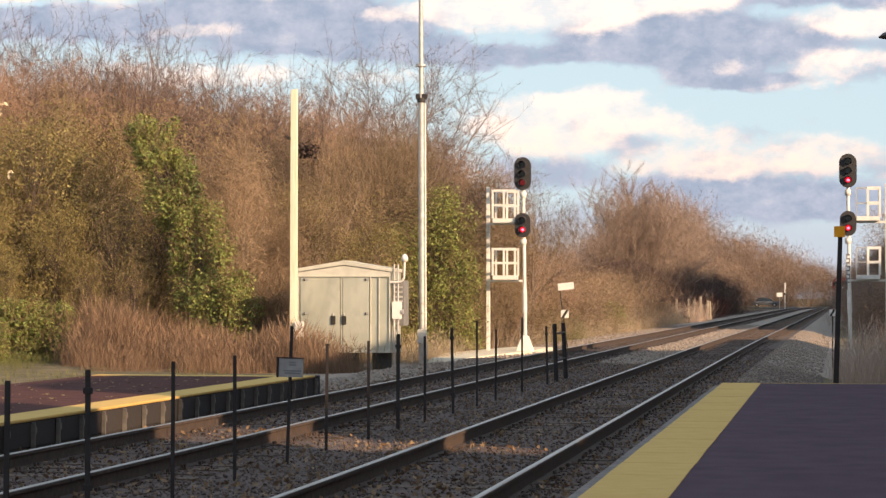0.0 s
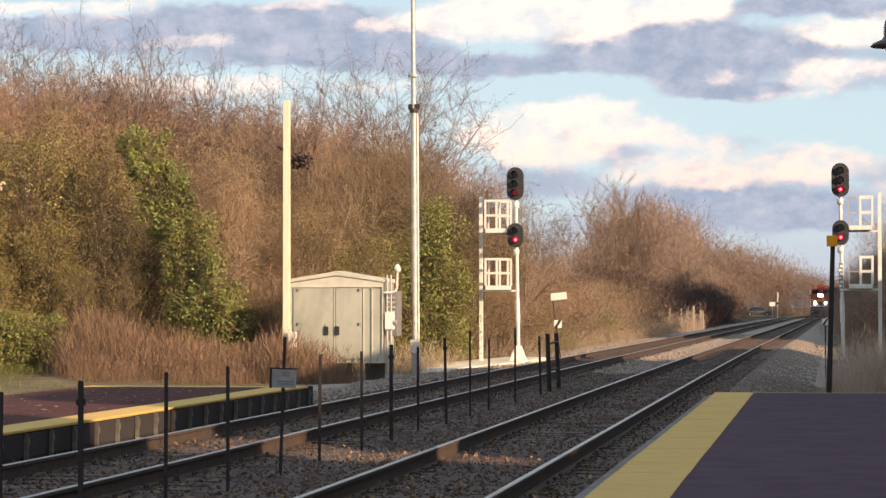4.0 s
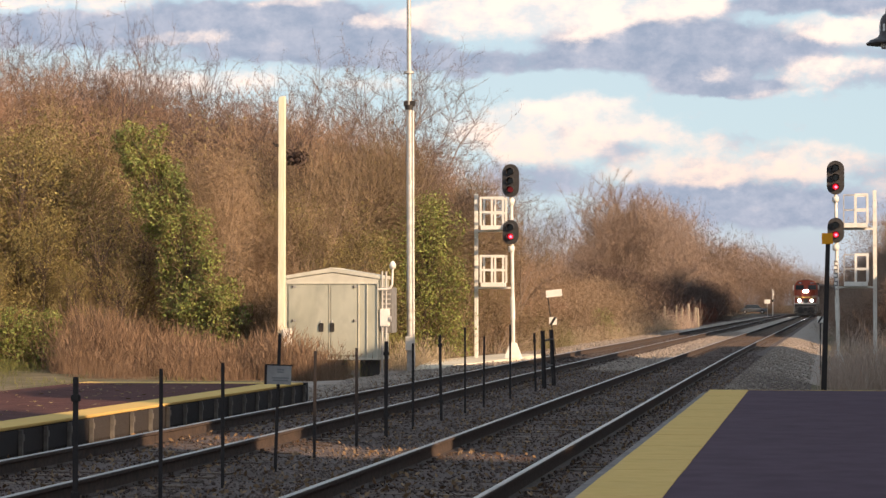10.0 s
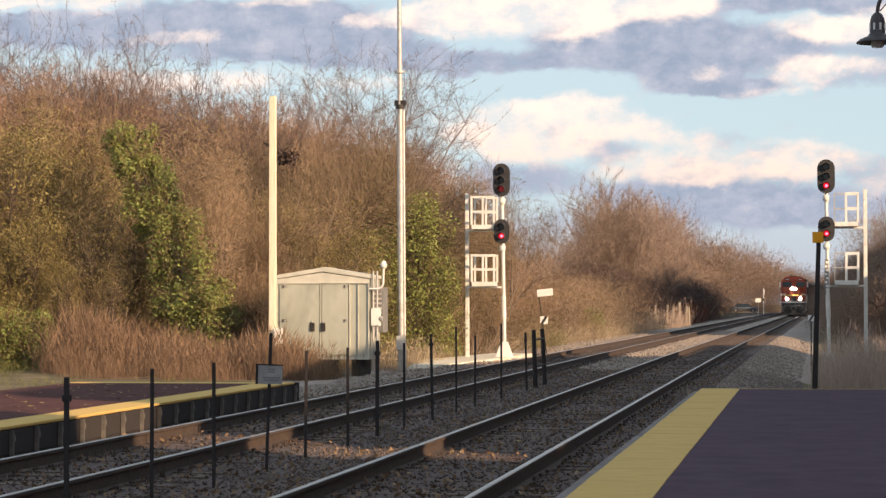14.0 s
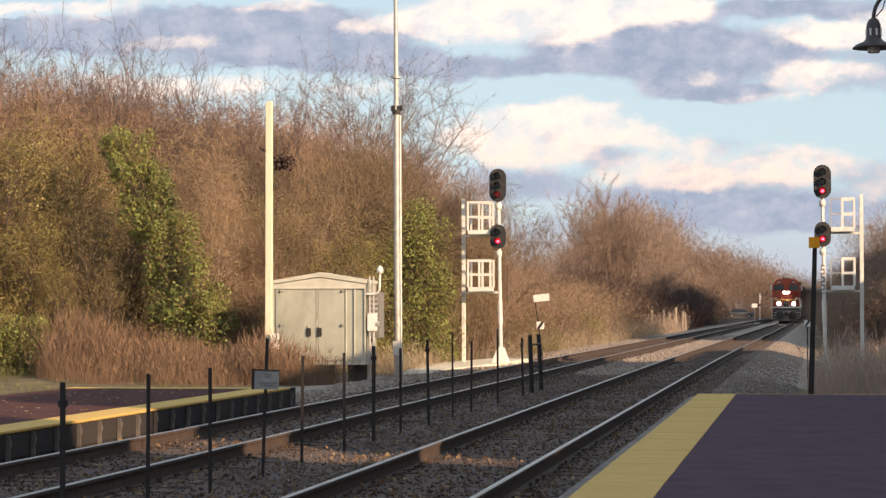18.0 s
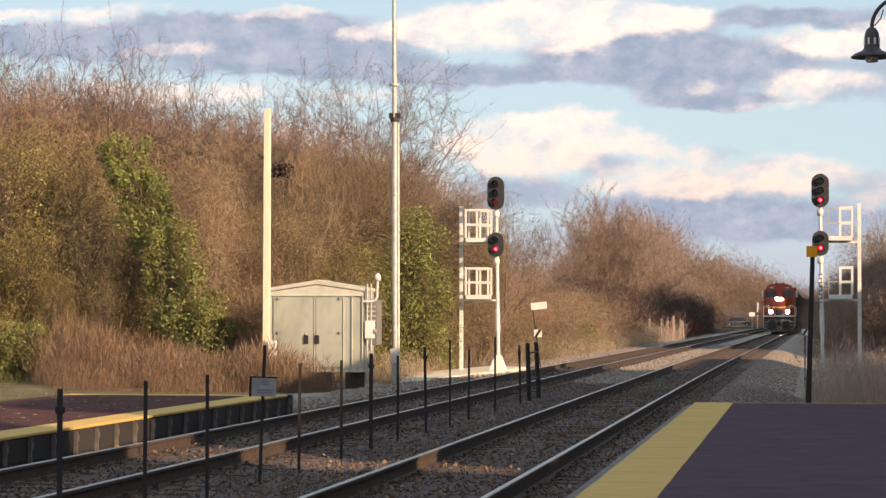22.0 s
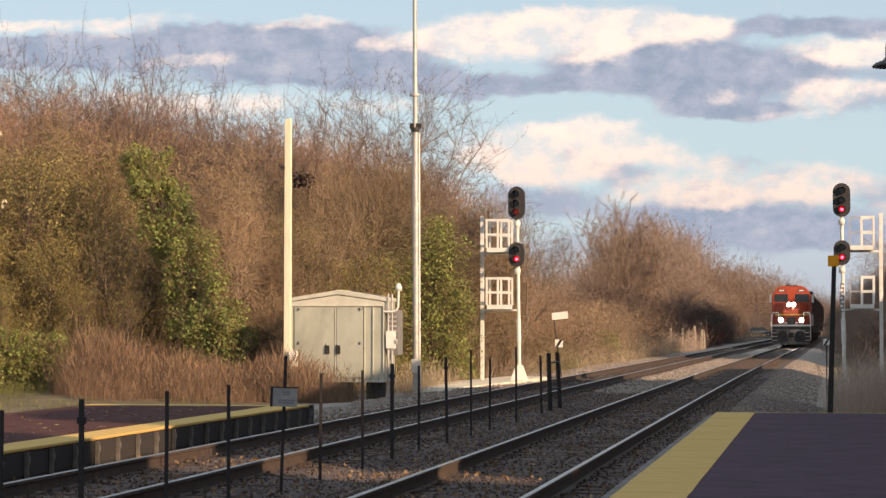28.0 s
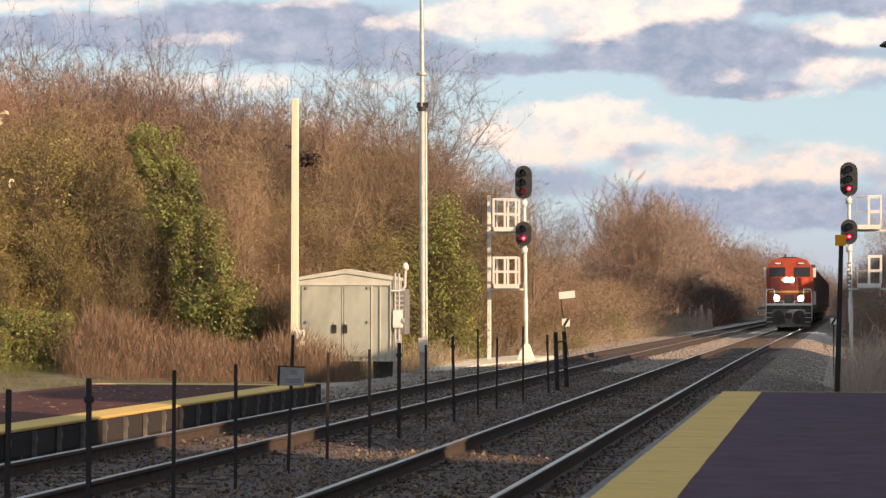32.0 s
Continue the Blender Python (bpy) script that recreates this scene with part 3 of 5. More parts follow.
# ---- intertrack posts ----
def make_posts():
    rows = [(14.65, 0.95, 0.6, 0.020), (16.37, 0.97, 0, 0.021), (18.60, 0.97, 0.3, 0.017), (20.64, 0.97, 0, 0.017), (22.72, 1.22, 2.0, 0.017),
            (24.55, 1.0, 0.6, 0.017), (26.89, 0.99, 0, 0.018), (28.78, 1.04, 0.2, 0.024), (30.76, 0.98, 0, 0.018), (33.14, 1.07, -1.0, 0.021),
            (35.43, 1.15, 0, 0.015), (37.45, 0.98, 0.5, 0.018), (40.76, 1.15, 0, 0.018), (44.51, 0.95, -1.2, 0.021)]
    for y, top, lean, r in rows:
        t = thing("fence_post", "dark rusty steel fence post in ballast between tracks", "post", pose(-5.52, y, -0.22, 0, lean, 0), "posts between the tracks")
        h = top + 0.22
        part("stake", Geo().box(-r, r, -r * 0.35, r * 0.35, -0.25, h).box(-r * 0.3, r * 0.3, r * 0.35, r * 1.6, -0.25, h - 0.01), POST_BLACK, t, bevel=0.003)
        part("anchor_plate", Geo().box(-0.06, 0.06, -0.012, -0.006, -0.2, -0.02), POST_BLACK, t)
        for z in ([] if r < 0.0205 else [h - 0.16, 0.3]):
            part("wire_clip", Geo().box(-r - 0.012, r + 0.01, -0.018, 0.03, z - 0.025, z + 0.025), POST_BLACK, t, bevel=0.004)
    t = thing("gate_post_pair", "two dark posts joined by rungs in the ballast", "post", pose(-5.52, 46.9, -0.22))
    for dy, lean in ((-0.9, -0.04), (0.85, -0.07)):
        part("upright", Geo().cyl((0, dy, -0.2), (lean, dy, 1.2), 0.05, 0.045, 8), POST_BLACK, t)
    for z in (0.45, 1.0):
        part("rung", Geo().cyl((-0.02, -0.9, z), (-0.03, 0.85, z), 0.02, n=6), POST_BLACK, t)
    s = thing("notice_board", "small grey weathered notice on a leaning fence post", "sign", pose(-5.475, 22.715, 0.79, 0, 2, 8))
    part("panel", Geo().box(-0.125, 0.125, -0.03, -0.018, -0.095, 0.095), SIGN_GREY, s, "faded grey panel")
    part("frame_top", Geo().box(-0.135, 0.135, -0.034, -0.01, 0.095, 0.108), POST_BLACK, s)
    part("frame_side", Geo().box(-0.15, -0.125, -0.036, 0.02, -0.1, 0.108), POST_BLACK, s)
    part("back_strap", Geo().box(-0.12, 0.12, -0.018, 0.012, -0.02, 0.02), POST_BLACK, s)
    for dz, w in ((0.055, 0.035), (0.03, 0.035), (-0.03, 0.09), (-0.055, 0.08)):
        part("text_bar", Geo().box(-w + 0.015, w + 0.015, -0.033, -0.030, dz - 0.008, dz + 0.008), INK_PALE, s)


make_posts()


# ---- poles and the signal bungalow ----
def make_poles():
    a = thing("utility_pole", "cream painted square wooden pole rising from the reeds", "pole", pose(-13.2, 55.0, -0.3))
    part("shaft", Geo().hull([(-0.085, -0.085, 0), (0.085, -0.085, 0), (0.085, 0.085, 0), (-0.085, 0.085, 0)], [(-0.07, -0.07, 7.0), (0.09, -0.07, 7.03), (0.09, 0.07, 7.03), (-0.07, 0.07, 7.0)]), CREAM_WOOD, a, bevel=0.012)
    part("bracket", Geo().box(-0.14, -0.06, -0.12, -0.02, 5.75, 5.83).cyl((-0.13, -0.1, 5.8), (-0.2, -0.1, 5.86), 0.02), DARK_METAL, a)
    part("riser_pipe", Geo().cyl((0.12, -0.06, 0), (0.12, -0.06, 1.2), 0.04), WHITE_PAINT, a, "white riser pipe")
    box = part("service_box", Geo().box(0.06, 0.27, -0.16, 0.02, 0.75, 1.22), WHITE_PAINT, a, "white service box", 0.012)
    part("lid", Geo().box(0.08, 0.25, -0.185, -0.162, 0.8, 1.17), WHITE_PAINT, box, bevel=0.006)
    part("ground_brace", Geo().cyl((0.2, -0.1, 0.0), (0.16, -0.1, 0.78), 0.05, 0.06), WHITE_PAINT, a)
    b = thing("antenna_mast", "tall pale metal mast with a conduit and clamps", "mast", pose(-10.54, 58.3, -0.3))
    part("lower_tube", Geo().cyl((0, 0, 0), (-0.02, 0, 6.95), 0.085, 0.078, 14), STEEL_GREY, b)
    part("upper_tube", Geo().cyl((-0.02, 0, 6.95), (-0.05, 0, 14.0), 0.066, 0.045, 12), STEEL_GREY, b)
    part("conduit", Geo().cyl((0.105, -0.02, 0.3), (0.085, -0.02, 6.9), 0.025, n=8), WHITE_PAINT, b, "white conduit on straps")
    for z in (1.4, 3.2, 5.0):
        part("strap", Geo().cyl((0, 0, z), (0, 0, z + 0.05), 0.10, n=14), STEEL_GREY, b)
    part("coupling", Geo().cyl((-0.02, 0, 6.93), (-0.02, 0, 7.05), 0.11, n=14).box(-0.16, 0.14, -0.06, 0.06, 7.02, 7.16), DARK_METAL, b, "dark coupling")
    part("ring_flange", Geo().cyl((-0.03, 0, 7.88), (-0.03, 0, 7.94), 0.14, n=14), STEEL_GREY, b)
    part("junction_box", Geo().box(-0.1, 0.14, -0.16, -0.07, 0.62, 0.98), WHITE_PAINT, b, "white junction box", 0.01)
    part("base_plate", Geo().box(-0.2, 0.2, -0.2, 0.2, 0, 0.05).box(-0.06, 0.12, -0.13, 0.1, 0.05, 0.6), STEEL_GREY, b, bevel=0.008)


def make_bungalow():
    # local x across the front, y into the hut
    b = thing("signal_bungalow", "pale grey aluminium signal hut with double doors, low gable", "equipment hut", pose(-12.14, 56.0, -0.15))
    w, d, h, r = 1.2, 1.45, 2.4, 2.56
    g = Geo()
    g.hull([(-w, 0, 0.27), (w, 0, 0.27), (w, 0, h - 0.1), (0, 0, r - 0.1), (-w, 0, h - 0.1)], [(-w, d, 0.27), (w, d, 0.27), (w, d, h - 0.1), (0, d, r - 0.1), (-w, d, h - 0.1)])
    part("body", g, BUNGALOW, b)
    rf = Geo()
    o = 0.035
    rf.hull([(-w - o, -o, h - 0.09), (0, -o, r - 0.07), (w + o, -o, h - 0.09), (w + o, -o, h + 0.0), (0, -o, r + 0.04), (-w - o, -o, h + 0.0)],
            [(-w - o, d + o, h - 0.09), (0, d + o, r - 0.07), (w + o, d + o, h - 0.09), (w + o, d + o, h + 0.0), (0, d + o, r + 0.04), (-w - o, d + o, h + 0.0)])
    part("roof", rf, BUNGALOW_ROOF, b, "pale low gable roof", 0.01)
    part("ridge_cap", Geo().box(-0.05, 0.05, -o - 0.012, d + o, r + 0.0, r + 0.045), BUNGALOW_ROOF, b, bevel=0.01)
    part("gable_panel", Geo().hull([(-w, -0.012, h - 0.19), (w, -0.012, h - 0.19), (w, -0.012, h - 0.1), (0, -0.012, r - 0.09), (-w, -0.012, h - 0.1)], [(-w, -0.002, h - 0.19), (w, -0.002, h - 0.19), (w, -0.002, h - 0.1), (0, -0.002, r - 0.09), (-w, -0.002, h - 0.1)]), BUNGALOW_ROOF, b, "pale gable panel")
    part("drip_strip", Geo().box(-w, w, -0.05, -0.013, h - 0.215, h - 0.185), BUNGALOW_ROOF, b, "pale drip strip over the doors", 0.006)
    for x0, x1, hx in ((-1.12, -0.08, -0.26), (-0.02, 0.66, 0.02)):
        door = part("door", Geo().box(x0, x1, -0.035, -0.002, 0.38, h - 0.23), BUNGALOW, b, "flat grey door", 0.012)
        part("handle", Geo().box(hx - 0.06, hx + 0.06, -0.075, -0.036, 0.98, 1.2), DARK_METAL, door, "black latch", 0.012)
        part("latch_bolt", Geo().cyl((hx, -0.076, 1.2), (hx, -0.04, 1.26), 0.016, n=6), STEEL_GREY, door)
        hinge_x = x0 + 0.14 if x0 < -0.5 else x1 - 0.05
        for z in (1.26, 2.12):
            part("hinge", Geo().box(hinge_x - 0.07, hinge_x + 0.07, -0.05, -0.036, z - 0.025, z + 0.025), STEEL_GREY, door, bevel=0.008)
            part("hinge_pin", Geo().cyl((hinge_x - 0.03, -0.055, z - 0.04), (hinge_x - 0.03, -0.055, z + 0.03), 0.014, n=6), DARK_METAL, door)
    for x in (-1.17, -0.05, 0.70, 0.92, 1.185):
        part("rib", Geo().box(x - 0.014, x + 0.014, -0.042, -0.002, 0.3, h - 0.22), BUNGALOW_ROOF, b, bevel=0.008)
    part("sill", Geo().box(-w - 0.01, w + 0.01, -0.045, d + 0.01, 0.27, 0.33), BUNGALOW_ROOF, b, "pale bottom sill", 0.008)
    for x in (-0.85, 0.0, 0.85):
        part("skid", Geo().box(x - 0.12, x + 0.12, 0.05, d - 0.05, -0.35, 0.27), PLANK, b, "dark timber skid", 0.01)
    # slatted box added to give the hut its darker right side
    part("side_unit", Geo().box(w, w + 0.3, 0.25, 0.95, 0.95, 2.1), UNIT_GREY, b, "grey box added as the dark side of the hut", 0.015)
    for z in (1.3, 1.42, 1.54, 1.66, 1.78, 1.9):
        part("louvre", Geo().box(w + 0.03, w + 0.27, 0.225, 0.25, z, z + 0.05), STEEL_GREY, b)
    vent = Geo().tube([(w + 0.0, -0.02, 2.05), (w + 0.22, -0.02, 2.05), (w + 0.31, -0.02, 2.08), (w + 0.36, -0.02, 2.16), (w + 0.375, -0.02, 2.6)], 0.028)
    part("vent_pipe", vent, WHITE_PAINT, b, "white gooseneck vent pipe")
    part("vent_cap", Geo().turn([(0.0, 2.56), (0.075, 2.58), (0.085, 2.66), (0.05, 2.74), (0.0, 2.77)], pose(w + 0.375, -0.02, 0), 14), WHITE_PAINT, b, "white vent cap")
    box = part("meter_box", Geo().box(w + 0.05, w + 0.28, -0.06, 0.12, 1.12, 1.56), WHITE_PAINT, b, "white meter box", 0.012)
    part("meter", Geo().cyl((w + 0.29, -0.02, 1.3), (w + 0.34, -0.02, 1.3), 0.07, n=14), STEEL_GREY, box)
    for x in (w + 0.1, w + 0.2):
        part("conduit", Geo().cyl((x, 0.02, -0.05), (x, 0.02, 1.14), 0.03, n=8).cyl((x, 0.02, 1.54), (x, 0.02, 2.5), 0.024, n=8), STEEL_GREY, b, "grey conduit")


make_poles()
make_bungalow()


# ---- the two colour light signals ----
def capsule(w, h, y0, y1, n=10):
    """A flat board with round ends, w wide and h high, between y0 and y1."""
    r = w / 2
    ring = [(r * math.cos(a), h / 2 - r + r * math.sin(a)) for a in [math.pi * i / n for i in range(n + 1)]]
    ring += [(-x, -z) for x, z in ring]
    return Geo().hull([(x, y0, z) for x, z in ring], [(x, y1, z) for x, z in ring])


def signal_head(parent, x, z, w, h, lights, material, name):
    """lights: heights and whether lit. The front faces -y."""
    g = capsule(w, h, -0.02, 0.02)
    g.box(-w * 0.27, w * 0.27, 0.02, 0.24, -h * 0.38, h * 0.38)
    head = part(name, g, SIGNAL_BLACK, parent, "black oval signal head with hooded lenses")
    head.location = (x, -0.16, z)
    for dz, lit in lights:
        n, r, L = 14, 0.115, 0.26
        outer = []
        for i in range(n + 1):
            a = radians(-35) + radians(250) * i / n
            outer.append((r * math.cos(a), math.sin(a) * r))
        v, f = [], []
        for k, (cx, cz) in enumerate(outer):
            cut = L * (0.55 + 0.45 * (cz + r) / (2 * r))
            v += [(cx, -0.02, dz + cz), (cx, -0.02 - cut, dz + cz - 0.01), (cx * 0.93, -0.02 - cut, dz + cz * 0.93 - 0.01), (cx * 0.93, -0.02, dz + cz * 0.93)]
        for k in range(n):
            o = 4 * k
            f += [(o, o + 4, o + 5, o + 1), (o + 1, o + 5, o + 6, o + 2), (o + 2, o + 6, o + 7, o + 3)]
        part("hood", Geo().add(v, f), SIGNAL_BLACK, head)
        part("lens", Geo().cyl((0, -0.02, dz), (0, -0.045, dz), 0.085, n=16), material if lit else LENS_DARK, head, "glowing red lens" if lit else "dark lens")
        if lit and material is LENS_RED:
            part("lamp_core", Geo().cyl((0.008, -0.045, dz - 0.008), (0.008, -0.05, dz - 0.008), 0.042, n=12), LENS_CORE, head, "bright core of the lamp")
    return head


def make_signal(x, y, base, label, side, top_lens, low_lens):
    """side: to which side of the mast the service ladder post and the baskets stand."""
    s = thing("railway_signal", label, "railway signal", pose(x, y, base), "colour light signals")
    z = lambda v: v - base
    part("mast", Geo().cyl((0.06, 0, 0.3), (0, 0, z(4.75)), 0.055, 0.05, 12), WHITE_PAINT, s, "pale grey tubular mast")
    part("mast_sleeve", Geo().cyl((0.045, 0, z(1.05)), (0.03, 0, z(1.75)), 0.07, n=12), WHITE_PAINT, s)
    g = Geo()
    g.hull([(-0.22, -0.22, 0.12), (0.32, -0.22, 0.12), (0.32, 0.22, 0.12), (-0.22, 0.22, 0.12)], [(-0.04, -0.08, 0.62), (0.15, -0.08, 0.62), (0.15, 0.08, 0.62), (-0.04, 0.08, 0.62)])
    part("cast_base", g, WHITE_PAINT, s, "flared cast base", 0.015)
    part("foundation", Geo().box(-0.3, 0.42, -0.32, 0.32, -0.5, 0.14), CONCRETE, s, "concrete footing", 0.02)
    signal_head(s, 0, z(5.24), 0.51, 1.0, [(0.28, False), (0.0, False), (-0.27, True)], top_lens, "upper_head")
    signal_head(s, 0, z(3.69), 0.48, 0.74, [(0.15, False), (-0.13, True)], low_lens, "lower_head")
    for zz in (4.62, 3.2):
        part("clamp", Geo().turn([(0.0, zz - 0.12 - base), (0.09, zz - 0.1 - base), (0.1, zz + 0.06 - base), (0.0, zz + 0.1 - base)], n=12), WHITE_PAINT, s, "round pale clamp")
    post = part("ladder_post", Geo().box(side * 1.14 - 0.055, side * 1.14 + 0.055, 0.42, 0.52, 0.1, z(4.88)), WHITE_PAINT, s, "pale square ladder post", 0.006)
    for zt, zb in ((4.75, 3.77), (2.99, 2.05)):
        near, far = side * 0.24, side * 0.92
        fl = part("basket_floor", Geo().box(min(near, far), max(near, far), -0.12, 0.62, z(zb), z(zb) + 0.13), WHITE_PAINT, s, "service basket floor", 0.006)
        for yy in (-0.1, 0.6):
            # on the farther signal the mast end of each basket is thin bar, its shade painted as grey, the ladder end a
            # stout white frame
            slim = side > 0
            for xx in (near, (near + far) / 2, far):
                thin = slim and xx == near
                a = 0.012 if thin else 0.03
                part("rail_upright", Geo().box(xx - a, xx + a, yy - 0.02, yy + 0.02, z(zb) + 0.13, z(zt)), STEEL_GREY if thin else WHITE_PAINT, fl)
            for zz in (zt, (zt + zb) / 2 + 0.05):
                if slim:
                    part("thin_rail", Geo().box(near - 0.01, (near + far) / 2 - 0.03, yy - 0.012, yy + 0.012, z(zz) - 0.02, z(zz)), STEEL_GREY, fl)
                    part("guard_rail", Geo().box((near + far) / 2 - 0.03, far + 0.03, yy - 0.024, yy + 0.024, z(zz) - 0.045, z(zz) + 0.02), WHITE_PAINT, fl)
                else:
                    part("guard_rail", Geo().box(min(near, far) - 0.03, max(near, far) + 0.03, yy - 0.024, yy + 0.024, z(zz) - 0.045, z(zz) + 0.02), WHITE_PAINT, fl)
        part("bracket", Geo().box(min(0, side * 1.14), max(0, side * 1.14), 0.2, 0.26, z(zb) - 0.06, z(zb)), WHITE_PAINT, s)
    zz = 0.5
    while zz < z(4.6):
        part("rung", Geo().cyl((side * 1.14, 0.44, zz), (side * 1.14, 0.14, zz), 0.012, n=6), STEEL_GREY, post)
        zz += 0.33
    return s


solid("signal_pad", Geo().hull([(-11.0, 60.3, -0.6), (-10.0, 60.4, -0.6), (-8.75, 66.2, -0.6), (-8.5, 71.5, -0.6), (-10.2, 72.5, -0.6), (-11.6, 66, -0.6)], [(-10.8, 60.9, -0.15), (-9.98, 60.8, -0.15), (-8.85, 66.3, -0.08), (-8.6, 71, -0.05), (-10.0, 72, -0.06), (-11.3, 66, -0.12)]), PALE_CONCRETE, "pale concrete pad round the signal foot", "concrete pad", bevel=0.04)
make_signal(-9.10, 67.5, -0.25, "tall pale signal mast, two dark heads, lower showing red", -1, LENS_DIM, LENS_RED)
right_signal = make_signal(0.53, 67.5, -0.55, "tall pale signal mast, two dark heads both showing red", 1, LENS_RED, LENS_RED)
plate = part("number_plate", Geo().box(-0.055, 0.055, -0.09, -0.075, 2.5, 3.35), UNIT_GREY, right_signal, "dark upright plate with white marks")
for k in range(7):
    dx = 0.014 * (-1) ** k
    part("mark_bar", Geo().box(dx - 0.036, dx + 0.036, -0.094, -0.091, 2.53 + k * 0.116, 2.60 + k * 0.116), SIGN_WHITE, plate)


# ---- small signs ----
def make_signs():
    p = thing("marker_post", "black post with a small orange square plate at the platform end", "marker post", pose(0.065, 35.6, -0.5))
    part("post", Geo().hull([(-0.045, -0.04, 0), (0.045, -0.04, 0), (0.045, 0.04, 0), (-0.045, 0.04, 0)], [(0.06, -0.035, 2.97), (0.13, -0.035, 2.97), (0.13, 0.035, 2.97), (0.06, 0.035, 2.97)]), POST_BLACK, p, bevel=0.008)
    part("plate", Geo().box(0.0, 0.17, -0.06, -0.045, 2.95, 3.12), ORANGE, p, "bright orange square plate", 0.004)
    t = thing("mile_sign", "thin leaning post with a blank white plate and a striped plate", "sign", pose(-8.02, 70, -0.3))
    part("post", Geo().cyl((0, 0, 0), (-0.3, 0, 2.25), 0.022, 0.018, 6), DARK_METAL, t, "thin dark post")
    part("white_plate", Geo().box(-0.26, 0.24, -0.03, -0.018, -0.11, 0.11, pose(-0.07, 0, 2.165, 0, -6, 0)), SIGN_WHITE, t, "white plate", 0.004)
    striped_plate(t, -0.11, 1.305)
    k = thing("striped_marker", "short stake with a small black and white striped plate", "sign", pose(0.07, 66, -0.5))
    part("stake", Geo().box(-0.02, 0.02, -0.01, 0.01, 0, 1.65), DARK_METAL, k)
    striped_plate(k, 0.0, 1.58, 0.09)


def striped_plate(t, x, z, h=0.12):
    s = part("striped_plate", Geo().box(x - h, x + h, -0.04, -0.028, z - h, z + h), SIGN_WHITE, t, "white plate with a black diagonal")
    ring = [(x - h, z - h), (x - h * 0.25, z - h), (x + h, z + h), (x + h * 0.25, z + h)]
    part("stripe", Geo().hull([(px, -0.041, pz) for px, pz in ring], [(px, -0.044, pz) for px, pz in ring]), INK, s)


make_signs()


# ---- platform lamp ----
def make_lamp():
    t = thing("platform_lamp", "bronze gooseneck platform lamp with a wide bell shade", "street lamp", pose(1.43, 26, 0.2))
    part("post", Geo().cyl((0, 0, 0), (0, 0, 4.6), 0.07, 0.05, 14), LAMP_BRONZE, t)
    part("base", Geo().turn([(0.2, 0), (0.2, 0.1), (0.13, 0.25), (0.1, 0.7), (0.07, 0.75)], n=16), LAMP_BRONZE, t)
    x = -0.64
    pts = [(x / 2 + x / 2 * math.cos(math.pi * i / 16), 0, 4.60 + 0.33 * math.sin(math.pi * i / 16)) for i in range(17)]
    part("arm", Geo().tube(pts, 0.022), LAMP_BRONZE, t, "curved gooseneck arm")
    part("stay", Geo().tube([(x + 0.03, 0, 4.62), (x + 0.10, 0, 4.70), (x + 0.13, 0, 4.80)], 0.008, 6), LAMP_BRONZE, t)
    sh = part("shade", Geo().turn([(0.0, 4.60), (0.035, 4.60), (0.06, 4.575), (0.078, 4.53), (0.085, 4.48), (0.088, 4.37), (0.115, 4.335), (0.20, 4.30), (0.24, 4.265), (0.235, 4.255), (0.11, 4.275), (0.0, 4.28)], pose(x, 0, 0), 24), LAMP_BRONZE, t, "wide dark bell shade")
    for i in range(8):
        part("vent_slot", Geo().box(0.082, 0.093, -0.012, 0.012, 4.40, 4.48, pose(x, 0, 0, 0, 0, 45 * i + 20)), GLASS_LAMP, sh)
    part("globe", Geo().turn([(0.07, 4.275), (0.075, 4.23), (0.06, 4.205), (0.0, 4.20)], pose(x, 0, 0), 16), GLASS_LAMP, t, "pale lamp globe")


make_lamp()


# ---- unseen blocks beside the line, beyond the view, added to shade the tracks ----
def make_shade_block(name, label, x0, x1, y0, y1, h):
    b = thing(name, label, "building", pose((x0 + x1) / 2, (y0 + y1) / 2, 0))
    a, c = (x1 - x0) / 2, (y1 - y0) / 2
    part("wall", Geo().box(-a, a, -c, c, -0.6, h), BRICK_WALL, b)
    part("roof", Geo().hull([(-a - 0.3, -c - 0.3, h), (a + 0.3, -c - 0.3, h), (a + 0.3, c + 0.3, h), (-a - 0.3, c + 0.3, h)], [(0, -c + 1, h + 0.5), (0.2, -c + 1, h + 0.5), (0.2, c - 1, h + 0.5), (0, c - 1, h + 0.5)]), DARK_METAL, b)


make_shade_block("station_building", "unseen stand-in for the station building, shades the platform", 9.2, 11.0, -30, 12.2, 9.5)
make_shade_block("freight_house", "unseen block added to shade the tracks beyond the station", 9.2, 17, 18.0, 36, 9.5)
make_shade_block("storage_shed", "unseen tall block added to shade verge and hut foot", 9.2, 17, 36.7, 46.4, 9.3)
make_shade_block("storage_shed", "unseen block added to shade the tracks by the hut", 9.2, 17, 47.1, 59.4, 7.4)
make_shade_block("storage_shed", "unseen low block added to shade near track and shoulder", 9.2, 15, 60.0, 82, 5.5)
# unseen wall added between the blocks; its notch lets a streak of sun through
solid("yard_wall", Geo().hull([(9.3, y, z) for y, z in ((12.2, -0.6), (18.0, -0.6), (18.0, 9.5), (17.0, 9.5), (16.1, 5.3), (15.2, 5.3), (12.2, 9.5))], [(9.6, y, z) for y, z in ((12.2, -0.6), (18.0, -0.6), (18.0, 9.5), (17.0, 9.5), (16.1, 5.3), (15.2, 5.3), (12.2, 9.5))]), BRICK_WALL, "unseen notched wall added to shape a streak of sun", "wall")


